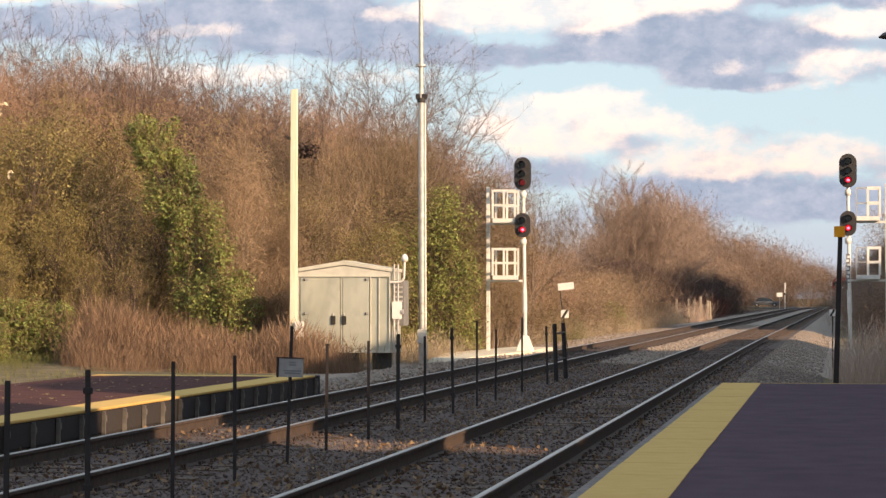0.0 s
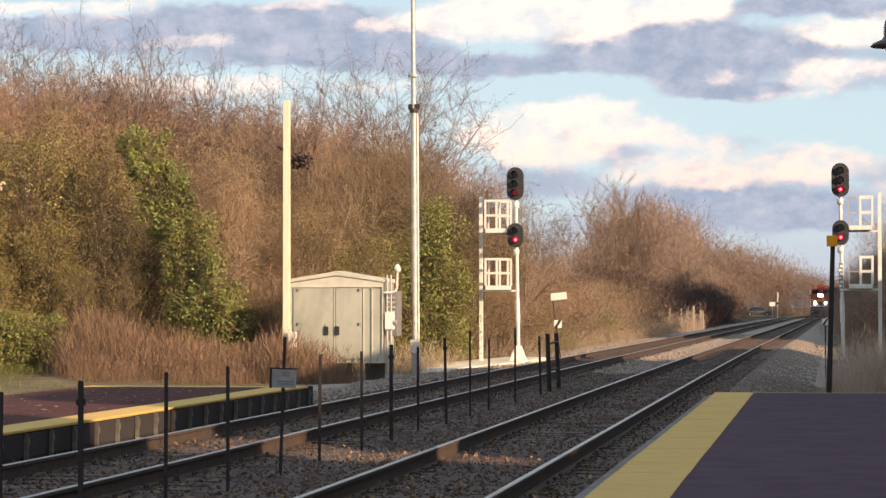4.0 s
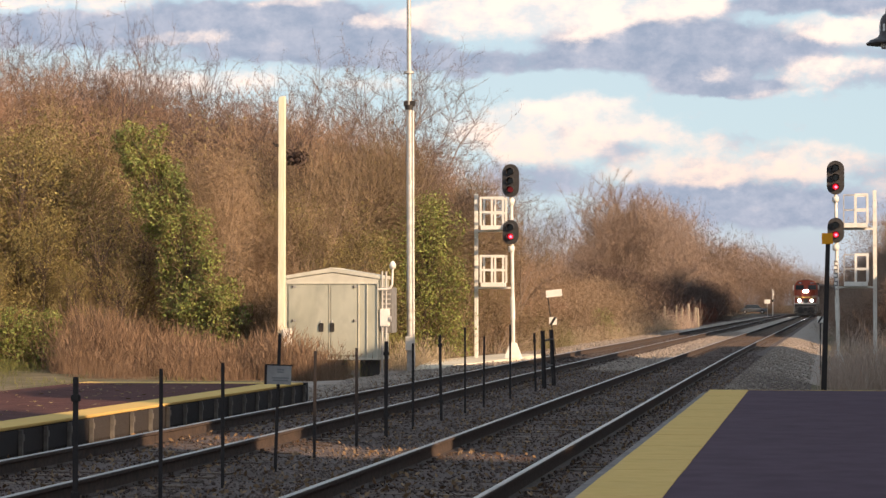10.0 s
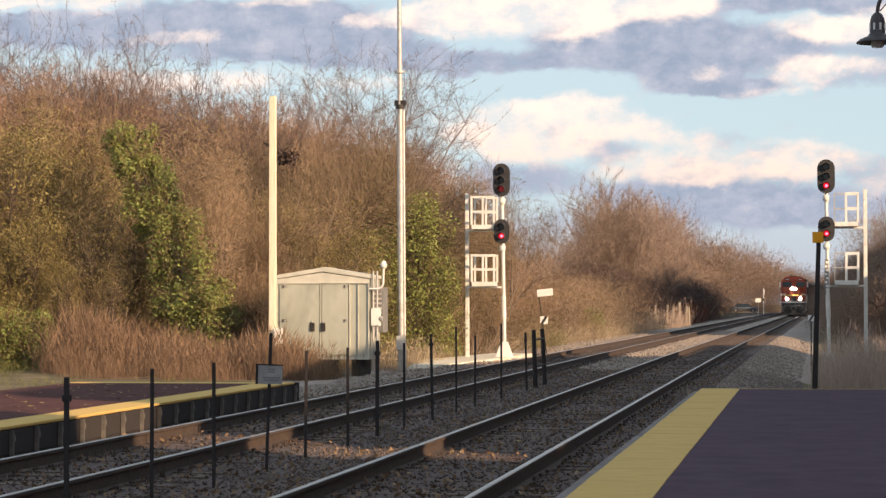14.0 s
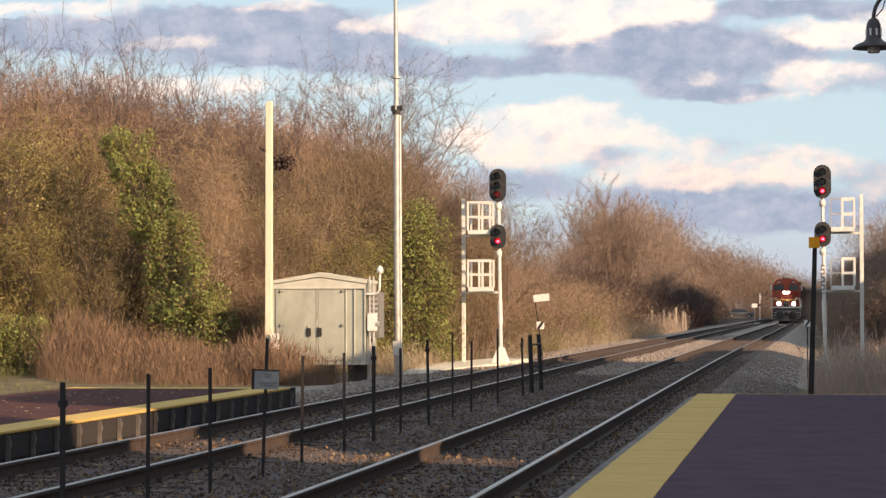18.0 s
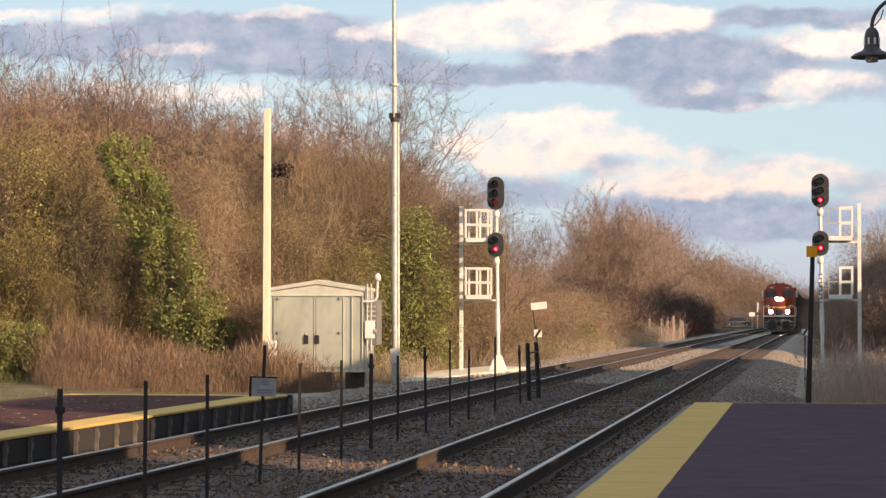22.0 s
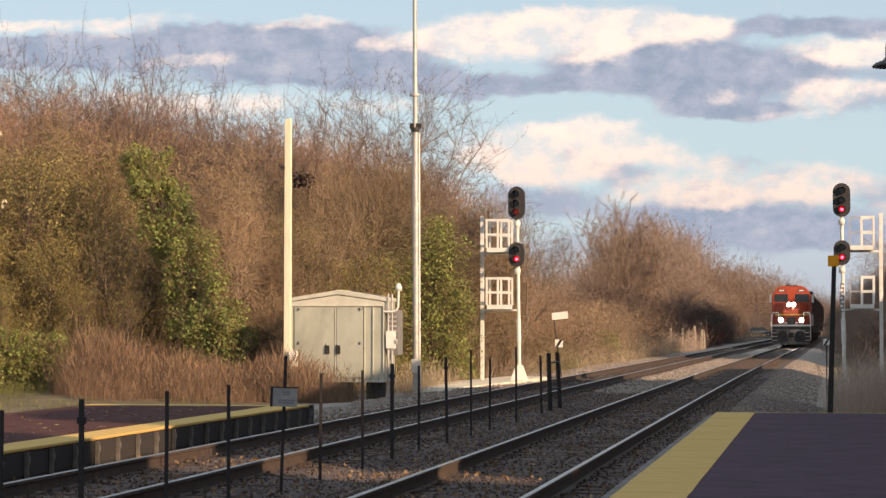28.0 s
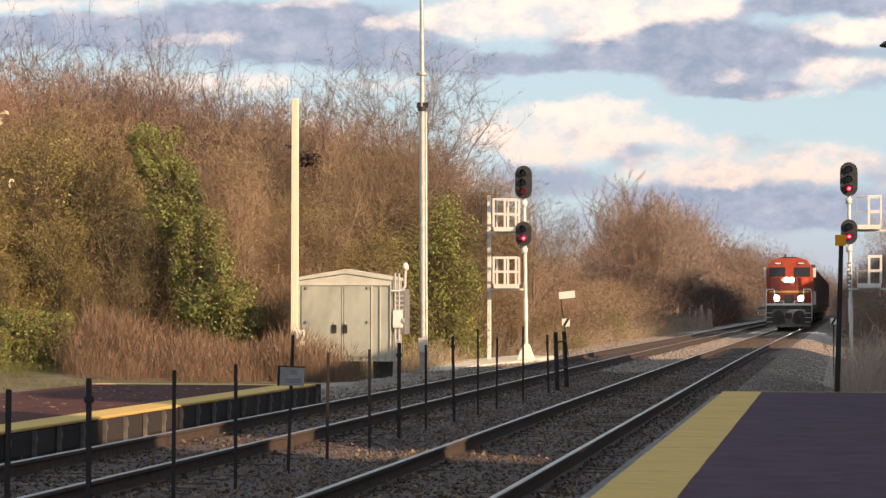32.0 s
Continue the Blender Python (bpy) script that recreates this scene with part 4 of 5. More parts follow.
# more unseen blocks, added to shade the train, the right-hand shrubs and far wood
make_shade_block("warehouse", "unseen block added to shade the shrubs right of the line", 12, 19, 118, 138, 14.0)
make_shade_block("annex", "unseen block added to shade the nearest right-hand shrubs", 12, 19, 109, 117.4, 11.0)
make_shade_block("annex", "unseen lower block added to shade shrubs and locomotive foot", 12.5, 19, 138.6, 157.4, 9.2)
make_shade_block("annex", "unseen low block added as first step of the long shade", 12.5, 20, 158, 171.5, 10.2)
make_shade_block("annex", "unseen middle block added as second step of the long shade", 12.5, 20, 172.2, 186.5, 15.2)
make_shade_block("warehouse", "unseen long block added to shade the train and far wood", 12.5, 20, 187.2, 312, 15.8)
make_shade_block("mill", "unseen block added to shade the train farther off", 19.5, 28, 313, 396, 13.4)


# ---- trees, shrubs, reeds ----
def ribbons(P, Dv, L, w, rng):
    """One slender triangle for each twig."""
    n = len(P)
    s = np.cross(Dv, rng.normal(size=(n, 3)))
    s /= np.linalg.norm(s, axis=1, keepdims=True) + 1e-9
    w = np.broadcast_to(np.asarray(w), (n,))[:, None]
    v = np.stack([P - s * w, P + s * w, P + Dv * np.asarray(L)[:, None]], 1).reshape(-1, 3)
    return v, np.arange(3 * n).reshape(-1, 3)


def leaflets(P, size, rng):
    """Small folded leaves, two triangles each."""
    n = len(P)
    a = rng.normal(size=(n, 3))
    a /= np.linalg.norm(a, axis=1, keepdims=True)
    b = np.cross(a, rng.normal(size=(n, 3)))
    b /= np.linalg.norm(b, axis=1, keepdims=True)
    c = np.cross(a, b)
    s = np.broadcast_to(np.asarray(size), (n,))[:, None]
    v = np.stack([P - a * s, P + b * s * 0.5 + c * s * 0.12, P + a * s, P - b * s * 0.5 + c * s * 0.12], 1).reshape(-1, 3)
    i = np.arange(n)[:, None] * 4
    return v, np.concatenate([i + [[0, 1, 2]], i + [[0, 2, 3]]], 0)


def grow_tree(seed, height, stems, spread, twigs, twig_len, twig_w, levels=3, droop=0.0, stout=0.014, limb=0.6):
    rng = np.random.default_rng(seed)
    g = Geo()
    P, Dv, W = [], [], []

    def unit(v):
        return v / (np.linalg.norm(v) + 1e-9)

    def branch(p, d, length, r, level):
        n = 4 if level < 2 else 3
        for i in range(n):
            d = unit(d + rng.normal(size=3) * (0.10 + 0.06 * level) + np.array([0, 0, 0.06 - droop * level * 0.1]))
            q = p + d * length / n
            r2 = r * (1 - 0.65 / n)
            g.cyl(p, q, r, r2, 5 if level < 2 else 3, False)
            if level >= levels - 1:
                k = max(1, int(twigs * (0.5 + rng.random())))
                f = rng.random((k, 1))
                P.append(p + (q - p) * f)
                out = unit(d)[None] * 0.8 + rng.normal(size=(k, 3)) * 0.62 + np.array([0, 0, 0.25])
                Dv.append(out / np.linalg.norm(out, axis=1, keepdims=True))
            if level < levels and (i > 0 or level > 0):
                for _ in range(2 if level < 2 else 1 + int(rng.random() < 0.5)):
                    side = unit(rng.normal(size=3) * np.array([1, 1, 0.4]))
                    branch(q, unit(d * (0.75 if level else 0.9) + side * spread), length * (0.42 + 0.25 * rng.random()), r2 * limb, level + 1)
            p, r = q, r2

    for s in range(stems):
        a = rng.random() * math.tau
        off = np.array([math.cos(a), math.sin(a), 0])
        branch(off * 0.25 * (stems > 1), unit(np.array([0, 0, 1.0]) + off * 0.28 * (stems > 1)), height * (0.62 + 0.12 * rng.random()), stout * height, 0)
    P, Dv = np.concatenate(P), np.concatenate(Dv)
    L = twig_len * (0.4 + rng.random(len(P)))
    v, f = ribbons(P, Dv, L, twig_w, rng)
    return g, v, f, P + Dv * (L * 0.7)[:, None]


def grow_shrub(seed, height, width, count, twig_len, twig_w, up=0.7, clumps=9, tight=1.0, sweep_out=0.0):
    """A dense bush: many thin stems, with twigs in uneven clumps."""
    rng = np.random.default_rng(seed)
    g = Geo()
    c = np.stack([rng.normal(size=clumps) * width * 0.33, rng.normal(size=clumps) * width * 0.3, height * (0.12 + 0.72 * rng.random(clumps))], 1)
    rad = width * (0.16 + 0.20 * rng.random(clumps)) * tight
    lean = rng.normal(size=(clumps, 3)) * sweep_out
    for q, r in zip(c, rad):
        g.cyl((q[0] * 0.2, q[1] * 0.2, -0.3), (q[0] * 0.7, q[1] * 0.7, q[2] * 0.6), 0.03, 0.02, 4, False)
        g.cyl((q[0] * 0.7, q[1] * 0.7, q[2] * 0.6), (q[0], q[1], q[2] + r * 0.8), 0.02, 0.008, 4, False)
    k = rng.integers(0, clumps, count)
    d = rng.normal(size=(count, 3))
    d /= np.linalg.norm(d, axis=1, keepdims=True)
    P = c[k] + d * (rad[k] * rng.random(count) ** 0.45)[:, None] * np.array([1, 1, 1.25])
    P[:, 2] = np.abs(P[:, 2])
    Dv = d * 0.55 + rng.normal(size=(count, 3)) * 0.5 + lean[k] + np.array([0, 0, up])
    Dv /= np.linalg.norm(Dv, axis=1, keepdims=True)
    L = twig_len * (0.35 + rng.random(count))
    v, f = ribbons(P, Dv, L, twig_w, rng)
    return g, v, f, P + Dv * (L * 0.6)[:, None]


def plant(name, label, category, made, twig_mat, leaf_mat=None, leaves=0, leaf_size=0.04, group="", seed=1, bark=None):
    g, v, f, tips = made
    t = thing(name, label, category, group=group)
    trunk = part("trunk", g, bark or BARK, t, "brown-grey stems")
    if category == "shrub":
        tagged(trunk, "tangle of thin stems", kind="stuff")
    crown = new("crown", np_mesh("crown", v, f, twig_mat))
    crown.parent = t
    tagged(crown, "fine bare twigs")
    if leaves:
        rng = np.random.default_rng(seed)
        sel = rng.integers(0, len(tips), leaves)
        lv, lf = leaflets(tips[sel] + rng.normal(size=(leaves, 3)) * 0.06, leaf_size * (0.6 + 0.8 * rng.random(leaves)), rng)
        lo = new("foliage", np_mesh("foliage", lv, lf, leaf_mat))
        lo.parent = t
        tagged(lo, "small leaves")
    return t


def grow_leafy(seed, height, lean, low, top, clumps, each, size, round_=0.42):
    """A leafy bush on a leaning stem: leaves in shells round many small clumps, low and top are its widths."""
    rng = np.random.default_rng(seed)
    t = 0.04 + 0.96 * rng.random(clumps) ** 0.9
    wide = (low + (top - low) * t) * 0.5
    a, q = rng.random(clumps) * math.tau, np.sqrt(rng.random(clumps))
    c = np.stack([lean * t ** 1.15 + np.cos(a) * q * wide, np.sin(a) * q * wide * 0.85, height * t], 1)
    rad = round_ * (0.55 + 0.75 * rng.random(clumps)) * np.clip(wide / 0.8, 0.6, 1.15)
    g = Geo()
    knots = [(lean * k ** 1.15, 0.05 * math.sin(9 * k), height * k - 0.2) for k in (0, 0.2, 0.4, 0.6, 0.8, 0.97)]
    for i, (p, r) in enumerate(zip(knots, knots[1:])):
        g.cyl(p, r, 0.07 - 0.012 * i, 0.058 - 0.012 * i, 6, False)
    for p, k in zip(c, t):
        root = (lean * (k * 0.75) ** 1.15, 0.0, height * k * 0.75 - 0.2)
        g.cyl(root, p, 0.014, 0.005, 4, False)
    k = np.repeat(np.arange(clumps), each)
    n = len(k)
    d = rng.normal(size=(n, 3)) + np.array([0, 0, 0.25])
    d /= np.linalg.norm(d, axis=1, keepdims=True)
    P = c[k] + d * (rad[k] * (0.35 + 0.75 * rng.random(n) ** 0.5))[:, None] * np.array([1, 1, 1.15])
    P[:, 2] = np.maximum(P[:, 2], 0.05)
    N = d + rng.normal(size=(n, 3)) * 0.55 + np.array([0, 0, 0.2])
    N /= np.linalg.norm(N, axis=1, keepdims=True)
    along = np.cross(N, rng.normal(size=(n, 3)))
    along /= np.linalg.norm(along, axis=1, keepdims=True)
    side = np.cross(N, along)
    s = (size * (0.55 + 0.9 * rng.random(n)))[:, None]
    lv = np.stack([P - along * s, P + side * s * 0.62, P + along * s - N * s * 0.25, P - side * s * 0.62], 1).reshape(-1, 3)
    i = np.arange(n)[:, None] * 4
    lf = np.concatenate([i + [[0, 1, 2]], i + [[0, 2, 3]]], 0)
    tw = rng.integers(0, n, n // 2)
    Dv = d[tw] * 0.8 + rng.normal(size=(len(tw), 3)) * 0.4 + np.array([0, 0, 0.35])
    Dv /= np.linalg.norm(Dv, axis=1, keepdims=True)
    v, f = ribbons(P[tw] - Dv * 0.2, Dv, 0.18 + 0.35 * rng.random(len(tw)), 0.0055, rng)
    return g, v, f, lv, lf


def leafy(name, label, made, twig_mat, leaf_mat, group):
    g, v, f, lv, lf = made
    t = thing(name, label, "shrub", group=group)
    tagged(part("trunk", g, BARK_DARK, t), "tangle of thin stems", kind="stuff")
    for k, vv, ff, material, words in (("crown", v, f, twig_mat, "thin twigs"), ("foliage", lv, lf, leaf_mat, "small leaves")):
        o = new(k, np_mesh(k, vv, ff, material))
        o.parent = t
        tagged(o, words)
    return t


def set_leafy(kind, x, y, scale=1.0, turned=0.0):
    src = planted.choice(bushes[kind])
    m = pose(x, y, float(bed(x, y)) - 0.05, 0, 0, turned) @ Matrix.Scale(scale, 4)
    if src.name in used:
        return copy_thing(src, m @ Matrix.Diagonal((*(1 / k for k in src.scale), 1)))
    used.add(src.name)
    src.matrix_basis = m
    return src


planted = random.Random(7)
used = set()
bushes = {
    "ivy": [leafy("green_shrub", "tall leaning shrub thick with fresh green leaves", grow_leafy(141, 6.4, -2.4, 2.2, 1.3, 150, 160, 0.036, 0.36), TWIG_OLIVE, LEAF_GREEN, "green shrubs along the line")],
    "green": [leafy("green_shrub", "bushy shrub with fresh green leaves", grow_leafy(s, 5.0, 0.3, 2.8, 1.6, 110, 105, 0.037, 0.42), TWIG_OLIVE, LEAF_GREEN, "green shrubs along the line") for s in (143, 144)],
    "olive": [leafy("olive_tree", "small tree with thinning yellow-olive leaves", grow_leafy(s, 6.2, 0.2, 3.2, 2.2, 110, 75, 0.036, 0.5), TWIG_OLIVE, LEAF_OLIVE, "olive shrubs along the line") for s in (151, 152, 153)],
    "low": [leafy("low_bush", "low leafy bush with dull green leaves", grow_leafy(171, 1.6, 0.1, 1.9, 1.2, 45, 60, 0.036, 0.34), TWIG_OLIVE, LEAF_GREEN, "green shrubs along the line")],
    "sparse": [leafy("thin_leaved_shrub", "dark tangled shrub with a few pale olive leaves", grow_leafy(s, 5.0, 0.1, 3.4, 2.4, 110, 36, 0.030, 0.6), TWIG_HAZEL, LEAF_OLIVE, "olive shrubs along the line") for s in (161, 162)],
}
protos = {
    "tall": [plant("bare_tree", "tall leafless tree with fine grey-brown twigs", "tree", grow_tree(s, 9.5, st, sp, 6, 0.45, 0.008), TWIG_TALL, LEAF_DRY, 400, 0.028, "bare trees along the line", s) for s, st, sp in ((11, 1, 0.85), (12, 2, 0.8), (13, 3, 0.7))],
    "open": [plant("open_tree", "tall leafless tree with dark open branching", "tree", grow_tree(s, 9.5, st, sp, 4.2, 0.42, 0.0055, stout=0.013, limb=0.66), TWIG_DARK, LEAF_DRY, 60, 0.03, "bare trees along the line", s, BARK_DARK) for s, st, sp in ((14, 2, 0.65), (15, 1, 0.8), (16, 3, 0.6))],
    "limbed": [plant("spreading_tree", "tall leafless tree with pale spreading limbs", "tree", grow_tree(s, 9.5, st, sp, 7, 0.42, 0.0042, stout=0.012, limb=0.66), TWIG_DARK, LEAF_DRY, 90, 0.03, "bare trees along the line", s) for s, st, sp in ((17, 2, 0.7), (18, 1, 0.85))],
    "brown": [plant("brown_shrub", "dense leafless russet-brown thicket shrub", "shrub", grow_shrub(s, 7.0, 5.0, 19000, 0.46, 0.0056, 0.25, 30, 0.72, 0.55), TWIG, LEAF_DRY, 1500, 0.026, "brown shrubs along the line", s) for s in (21, 22, 23)],
    "hazel": [plant("hazel_shrub", "pale hazel-brown arching brush without leaves", "shrub", grow_shrub(26, 6.0, 3.6, 17000, 0.42, 0.005, 0.25, 26, 0.8, 0.4), TWIG_HAZEL, LEAF_DRY, 600, 0.026, "brown shrubs along the line", 26)],
    "umber": [plant("umber_shrub", "dense leafless umber-brown brush", "shrub", grow_shrub(s, 7.0, 5.0, 19000, 0.46, 0.0056, 0.25, 30, 0.72, 0.55), TWIG_UMBER, LEAF_OLIVE, 900, 0.026, "brown shrubs along the line", s) for s in (24, 25)],
    "olive": [plant("olive_shrub", "dense olive-brown shrub with small yellowing leaves", "shrub", grow_shrub(s, 6.0, 4.6, 8000, 0.42, 0.006, 0.25, 28, 0.72, 0.5), TWIG_OLIVE, LEAF_OLIVE, 5600, 0.036, "olive shrubs along the line", s) for s in (31, 32)],
    "far": [plant("distant_tree", "distant bare brown tree", "tree", grow_tree(s, 9.0, 3, 0.75, 20, 0.62, 0.0075, 2, stout=0.007, limb=0.5), TWIG_GREY, group="distant trees", seed=s) for s in (51, 52)],
    "farbush": [plant("distant_shrub", "distant brown thicket shrub", "shrub", grow_shrub(s, 6.5, 5.5, 12000, 0.42, 0.0075, 0.3, 30), TWIG_HAZEL, group="distant shrubs", seed=s) for s in (61, 62)],
    "shade_bush": [plant("dark_thicket", "dense thicket coloured dark as shade under the trees", "shrub", grow_shrub(s, 4.0, 4.5, 8000, 0.36, 0.0085, 0.2, 20), TWIG_SHADE_NEST, group="dark thickets", seed=s) for s in (66, 67)],
    "red": [plant("bramble_thicket", "low rust-red bramble thicket beside the line", "shrub", grow_shrub(68, 2.0, 2.6, 1800, 0.3, 0.014, 0.3, 14), TWIG_RED, group="brambles", seed=68)],
    "darkbush": [plant("distant_shrub", "distant dull brown thicket shrub", "shrub", grow_shrub(s, 6.5, 5.5, 8500, 0.42, 0.0095, 0.3, 28), TWIG_FAR, group="distant shrubs", seed=s) for s in (63, 64)],
}
FULL = {t.name: max(float(np.percentile([v.co.z for v in c.data.vertices], 99.5)) for c in t.children if c.name.startswith("crown")) for made in protos.values() for t in made}
# the skyline of the woods: slopes sideways and upwards as seen from the platform
SKYLINE_U = [-0.397, -0.3804, -0.3529, -0.3256, -0.2986, -0.2772, -0.2612, -0.24, -0.2138, -0.1878, -0.1671, -0.1543, -0.144, -0.132, -0.1186, -0.1085, -0.101, -0.0947, -0.0884, -0.0786, -0.0684, -0.0598, -0.0548, -0.0506, -0.0412, -0.0339, -0.0265, -0.0167, -0.007, 0.0027, 0.0221, 0.029, 0.0366]
SKYLINE_V = [0.1109, 0.108, 0.1062, 0.1018, 0.1027, 0.0946, 0.0905, 0.092, 0.085, 0.073, 0.062, 0.051, 0.04, 0.03, 0.026, 0.027, 0.033, 0.04, 0.047, 0.05, 0.045, 0.035, 0.03, 0.0285, 0.0285, 0.0295, 0.0255, 0.02, 0.0165, 0.014, 0.015, 0.027, 0.042]


def room(x, y):
    """How tall the wood stands at that place."""
    return EYE + 0.45 + y * float(np.interp(x / y, SKYLINE_U, SKYLINE_V))


def set_plant(kind, x, y, share=1.0, wide=1.0):
    """share: its height as a part of the wood's height there."""
    src = planted.choice(protos[kind])
    tall = share * room(x, y) / FULL[src.name]
    across = wide * (0.5 + 0.5 * tall)
    m = pose(x, y, float(bed(x, y)) - 0.05, planted.uniform(-4, 4), planted.uniform(-4, 4), planted.uniform(0, 360)) @ Matrix.Diagonal((across, across, tall, 1))
    if src.name in used:
        return copy_thing(src, m @ Matrix.Diagonal((*(1 / k for k in src.scale), 1)))
    used.add(src.name)
    src.matrix_basis = m
    return src


def woods():
    R = planted.uniform
    y = 60.0
    while y < 104:
        x = -17.5 + (y - 60) * 0.105
        row = 0
        while x > -0.40 * y - 3 and row < 6:
            px, py = x + R(-0.6, 0.6), y + R(-0.8, 0.8) + row * 0.5
            leafy = px / py < -0.315
            if row < 2 and -0.347 < px / py < -0.292 and py < 66:
                x -= 2.5
                row += 1
                continue
            kinds = ["olive", "olive", "olive", "brown"] if leafy else ["brown", "brown", "olive"]
            if row == 0:
                set_plant(planted.choice(kinds), px, py, R(0.36, 0.48))
            elif row == 1:
                set_plant(planted.choice(kinds), px, py, R(0.55, 0.70))
            elif row == 2:
                set_plant(planted.choice(kinds) if leafy else "brown", px, py, R(0.74, 0.86))
            elif row == 3:
                set_plant("brown", px, py, R(0.86, 0.97))
            else:
                set_plant("tall", px, py, R(0.90, 1.02))
            x -= 2.5
            row += 1
        y += 2.9
    # the green shrub that leans out of the thicket, and the shaded hollow beside it
    set_leafy("ivy", -15.35, 57.6)
    for x, y2, k, a in ((-11.8, 67.2, 1.0, 0), (-11.6, 69.6, 0.85, 120), (-12.7, 66.6, 0.8, 70)):
        set_leafy("green", x, y2, k, a)
    for x, y2, k, a in ((-21.6, 55.6, 1.1, 10), (-22.6, 55.4, 1.2, 150), (-20.5, 55.4, 0.95, 80), (-19.7, 55.8, 0.9, 200), (-21.0, 54.6, 0.7, 300), (-10.7, 113, 0.95, 0)):
        set_leafy("low", x, y2, k, a)
    for x, y2, k, a in ((-21.4, 58.4, 1.0, 0), (-20.4, 59.2, 0.9, 140), (-22.8, 58.2, 0.95, 250), (-20.3, 57.4, 0.62, 60), (-22.0, 56.8, 0.66, 190), (-23.6, 57.0, 0.7, 300), (-21.2, 56.2, 0.45, 100), (-24.0, 60.5, 1.05, 20), (-19.6, 57.6, 0.42, 220), (-14.6, 61.8, 0.66, 80), (-13.7, 61.2, 0.58, 10), (-14.9, 63.6, 0.76, 240), (-13.0, 60.4, 0.44, 110), (-12.6, 63.0, 0.6, 200)):
        set_leafy("olive", x, y2, k, a)
    for x, y2, k, a in ((-18.4, 60.2, 0.95, 0), (-19.4, 60.6, 1.0, 90), (-17.6, 60.6, 0.9, 200), (-18.8, 59.2, 0.6, 30), (-18.9, 58.1, 0.8, 150), (-18.2, 57.7, 0.55, 330), (-19.3, 57.2, 0.5, 90), (-13.6, 64.4, 0.9, 160), (-16.0, 63.2, 0.9, 300), (-12.2, 62.0, 0.6, 270), (-12.6, 75, 1.0, 0), (-12.0, 79, 0.9, 130)):
        set_leafy("sparse", x, y2, k, a)
    for x, y2, k in ((-15.3, 60.2, 0.78), (-14.75, 61.0, 0.64), (-15.9, 60.9, 0.88), (-14.9, 59.6, 0.42)):
        set_plant("hazel", x, y2, k, 0.8)
    # brown brush in front of the spreading trees
    for u, y2, k in ((-0.226, 67, 0.92), (-0.214, 68, 0.88), (-0.203, 69, 0.94), (-0.192, 70, 0.9), (-0.181, 71.5, 0.95), (-0.171, 73, 0.9), (-0.160, 75, 0.92), (-0.150, 78, 0.9), (-0.142, 84, 0.85)):
        set_plant("umber", u * y2, y2, k, 0.8)
    # open bare crowns above the thicket
    for k in range(26):
        u, y2 = -0.392 + 0.0056 * k + R(-0.002, 0.002), R(71, 80)
        set_plant("open", u * y2, y2, R(1.02, 1.18) if u < -0.30 else R(1.0, 1.1), 0.8)
    for u, y2, s in ((-0.236, 74, 1.08), (-0.222, 73, 1.20), (-0.206, 73, 1.28), (-0.194, 71, 1.38), (-0.183, 74, 1.42), (-0.170, 72, 1.50), (-0.160, 78, 1.35), (-0.146, 86, 1.25), (-0.133, 90, 1.45)):
        set_plant("limbed", u * y2, y2, s, 0.8)
    # farther wood, to the level crossing and past it
    y = 104.0
    while y < 440:
        front = -12.8 + float(bend(y)) * 0.6
        if y > 132:
            front = min(front, max(-17.6, -0.132 * y))
        if 255 < y < 376:
            front = min(front, -0.044 * y)
        for row in range(4 if y < 200 else 3):
            px, py = front - row * 3.4 + R(-1, 1), y + R(-2, 2)
            if row < 2:
                set_plant("farbush" if y < 132 else "darkbush", px, py, (R(0.46, 0.60) if y < 132 else R(0.36, 0.48)) + 0.22 * row, 1.15)
            else:
                set_plant("far", px, py, R(0.82, 1.0), 0.85)
        y += 5.5 if y < 250 else 8
    for u, y2, s in ((-0.0985, 186, 0.95), (-0.0935, 190, 1.05), (-0.088, 188, 1.12), (-0.082, 192, 1.12), (-0.077, 190, 1.14), (-0.0715, 193, 1.08), (-0.066, 196, 0.85)):
        set_plant("far", u * y2, y2, s, 0.85)
    # thicket coloured dark to give the shade at the wood's foot
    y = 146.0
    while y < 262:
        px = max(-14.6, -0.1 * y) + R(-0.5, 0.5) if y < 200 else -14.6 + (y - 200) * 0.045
        set_plant("shade_bush", px, y, R(3.4, 4.8) / room(px, y), 1.25)
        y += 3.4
    for x, y2 in ((-12.6, 190), (-11.9, 192), (-11.2, 194), (-10.6, 197), (-10.1, 201)):
        set_plant("red", x, y2, 2.3 / room(x, y2), 1.0)
    # right of the line: low growth near it, tall trees behind
    y = 114.0
    while y < 340:
        px = 5.4 + 0.014 * (y - 112) + float(bend(y))
        set_plant("darkbush", px + R(-0.6, 0.6), y + R(-2, 2), R(0.55, 0.75), 1.2)
        if y > 118:
            low = 2.4 + float(bend(y)) - 0.008 * min(y - 118, 150) + 0.035 * max(y - 230, 0)
            set_plant("darkbush", low + R(-0.2, 0.2), y + R(-2, 2), (2.9 if y < 190 else 4.2) / room(low, y) * R(0.85, 1.1), 0.8)
        if y < 210:
            set_plant("darkbush", px + 3.2 + R(-0.6, 0.6), y + R(-2, 2), R(0.7, 0.85), 1.2)
            set_plant("far", px + 4.5 + R(-0.6, 0.6), y + R(-2, 2), R(0.9, 1.0), 0.9)
            # the same dark colouring for the shade under the right-hand trees
            set_plant("shade_bush", px - 1.2 + R(-0.3, 0.3), y + R(-2, 2), R(2.2, 3.2) / room(px - 1.2, y), 1.1)
        y += 5.0
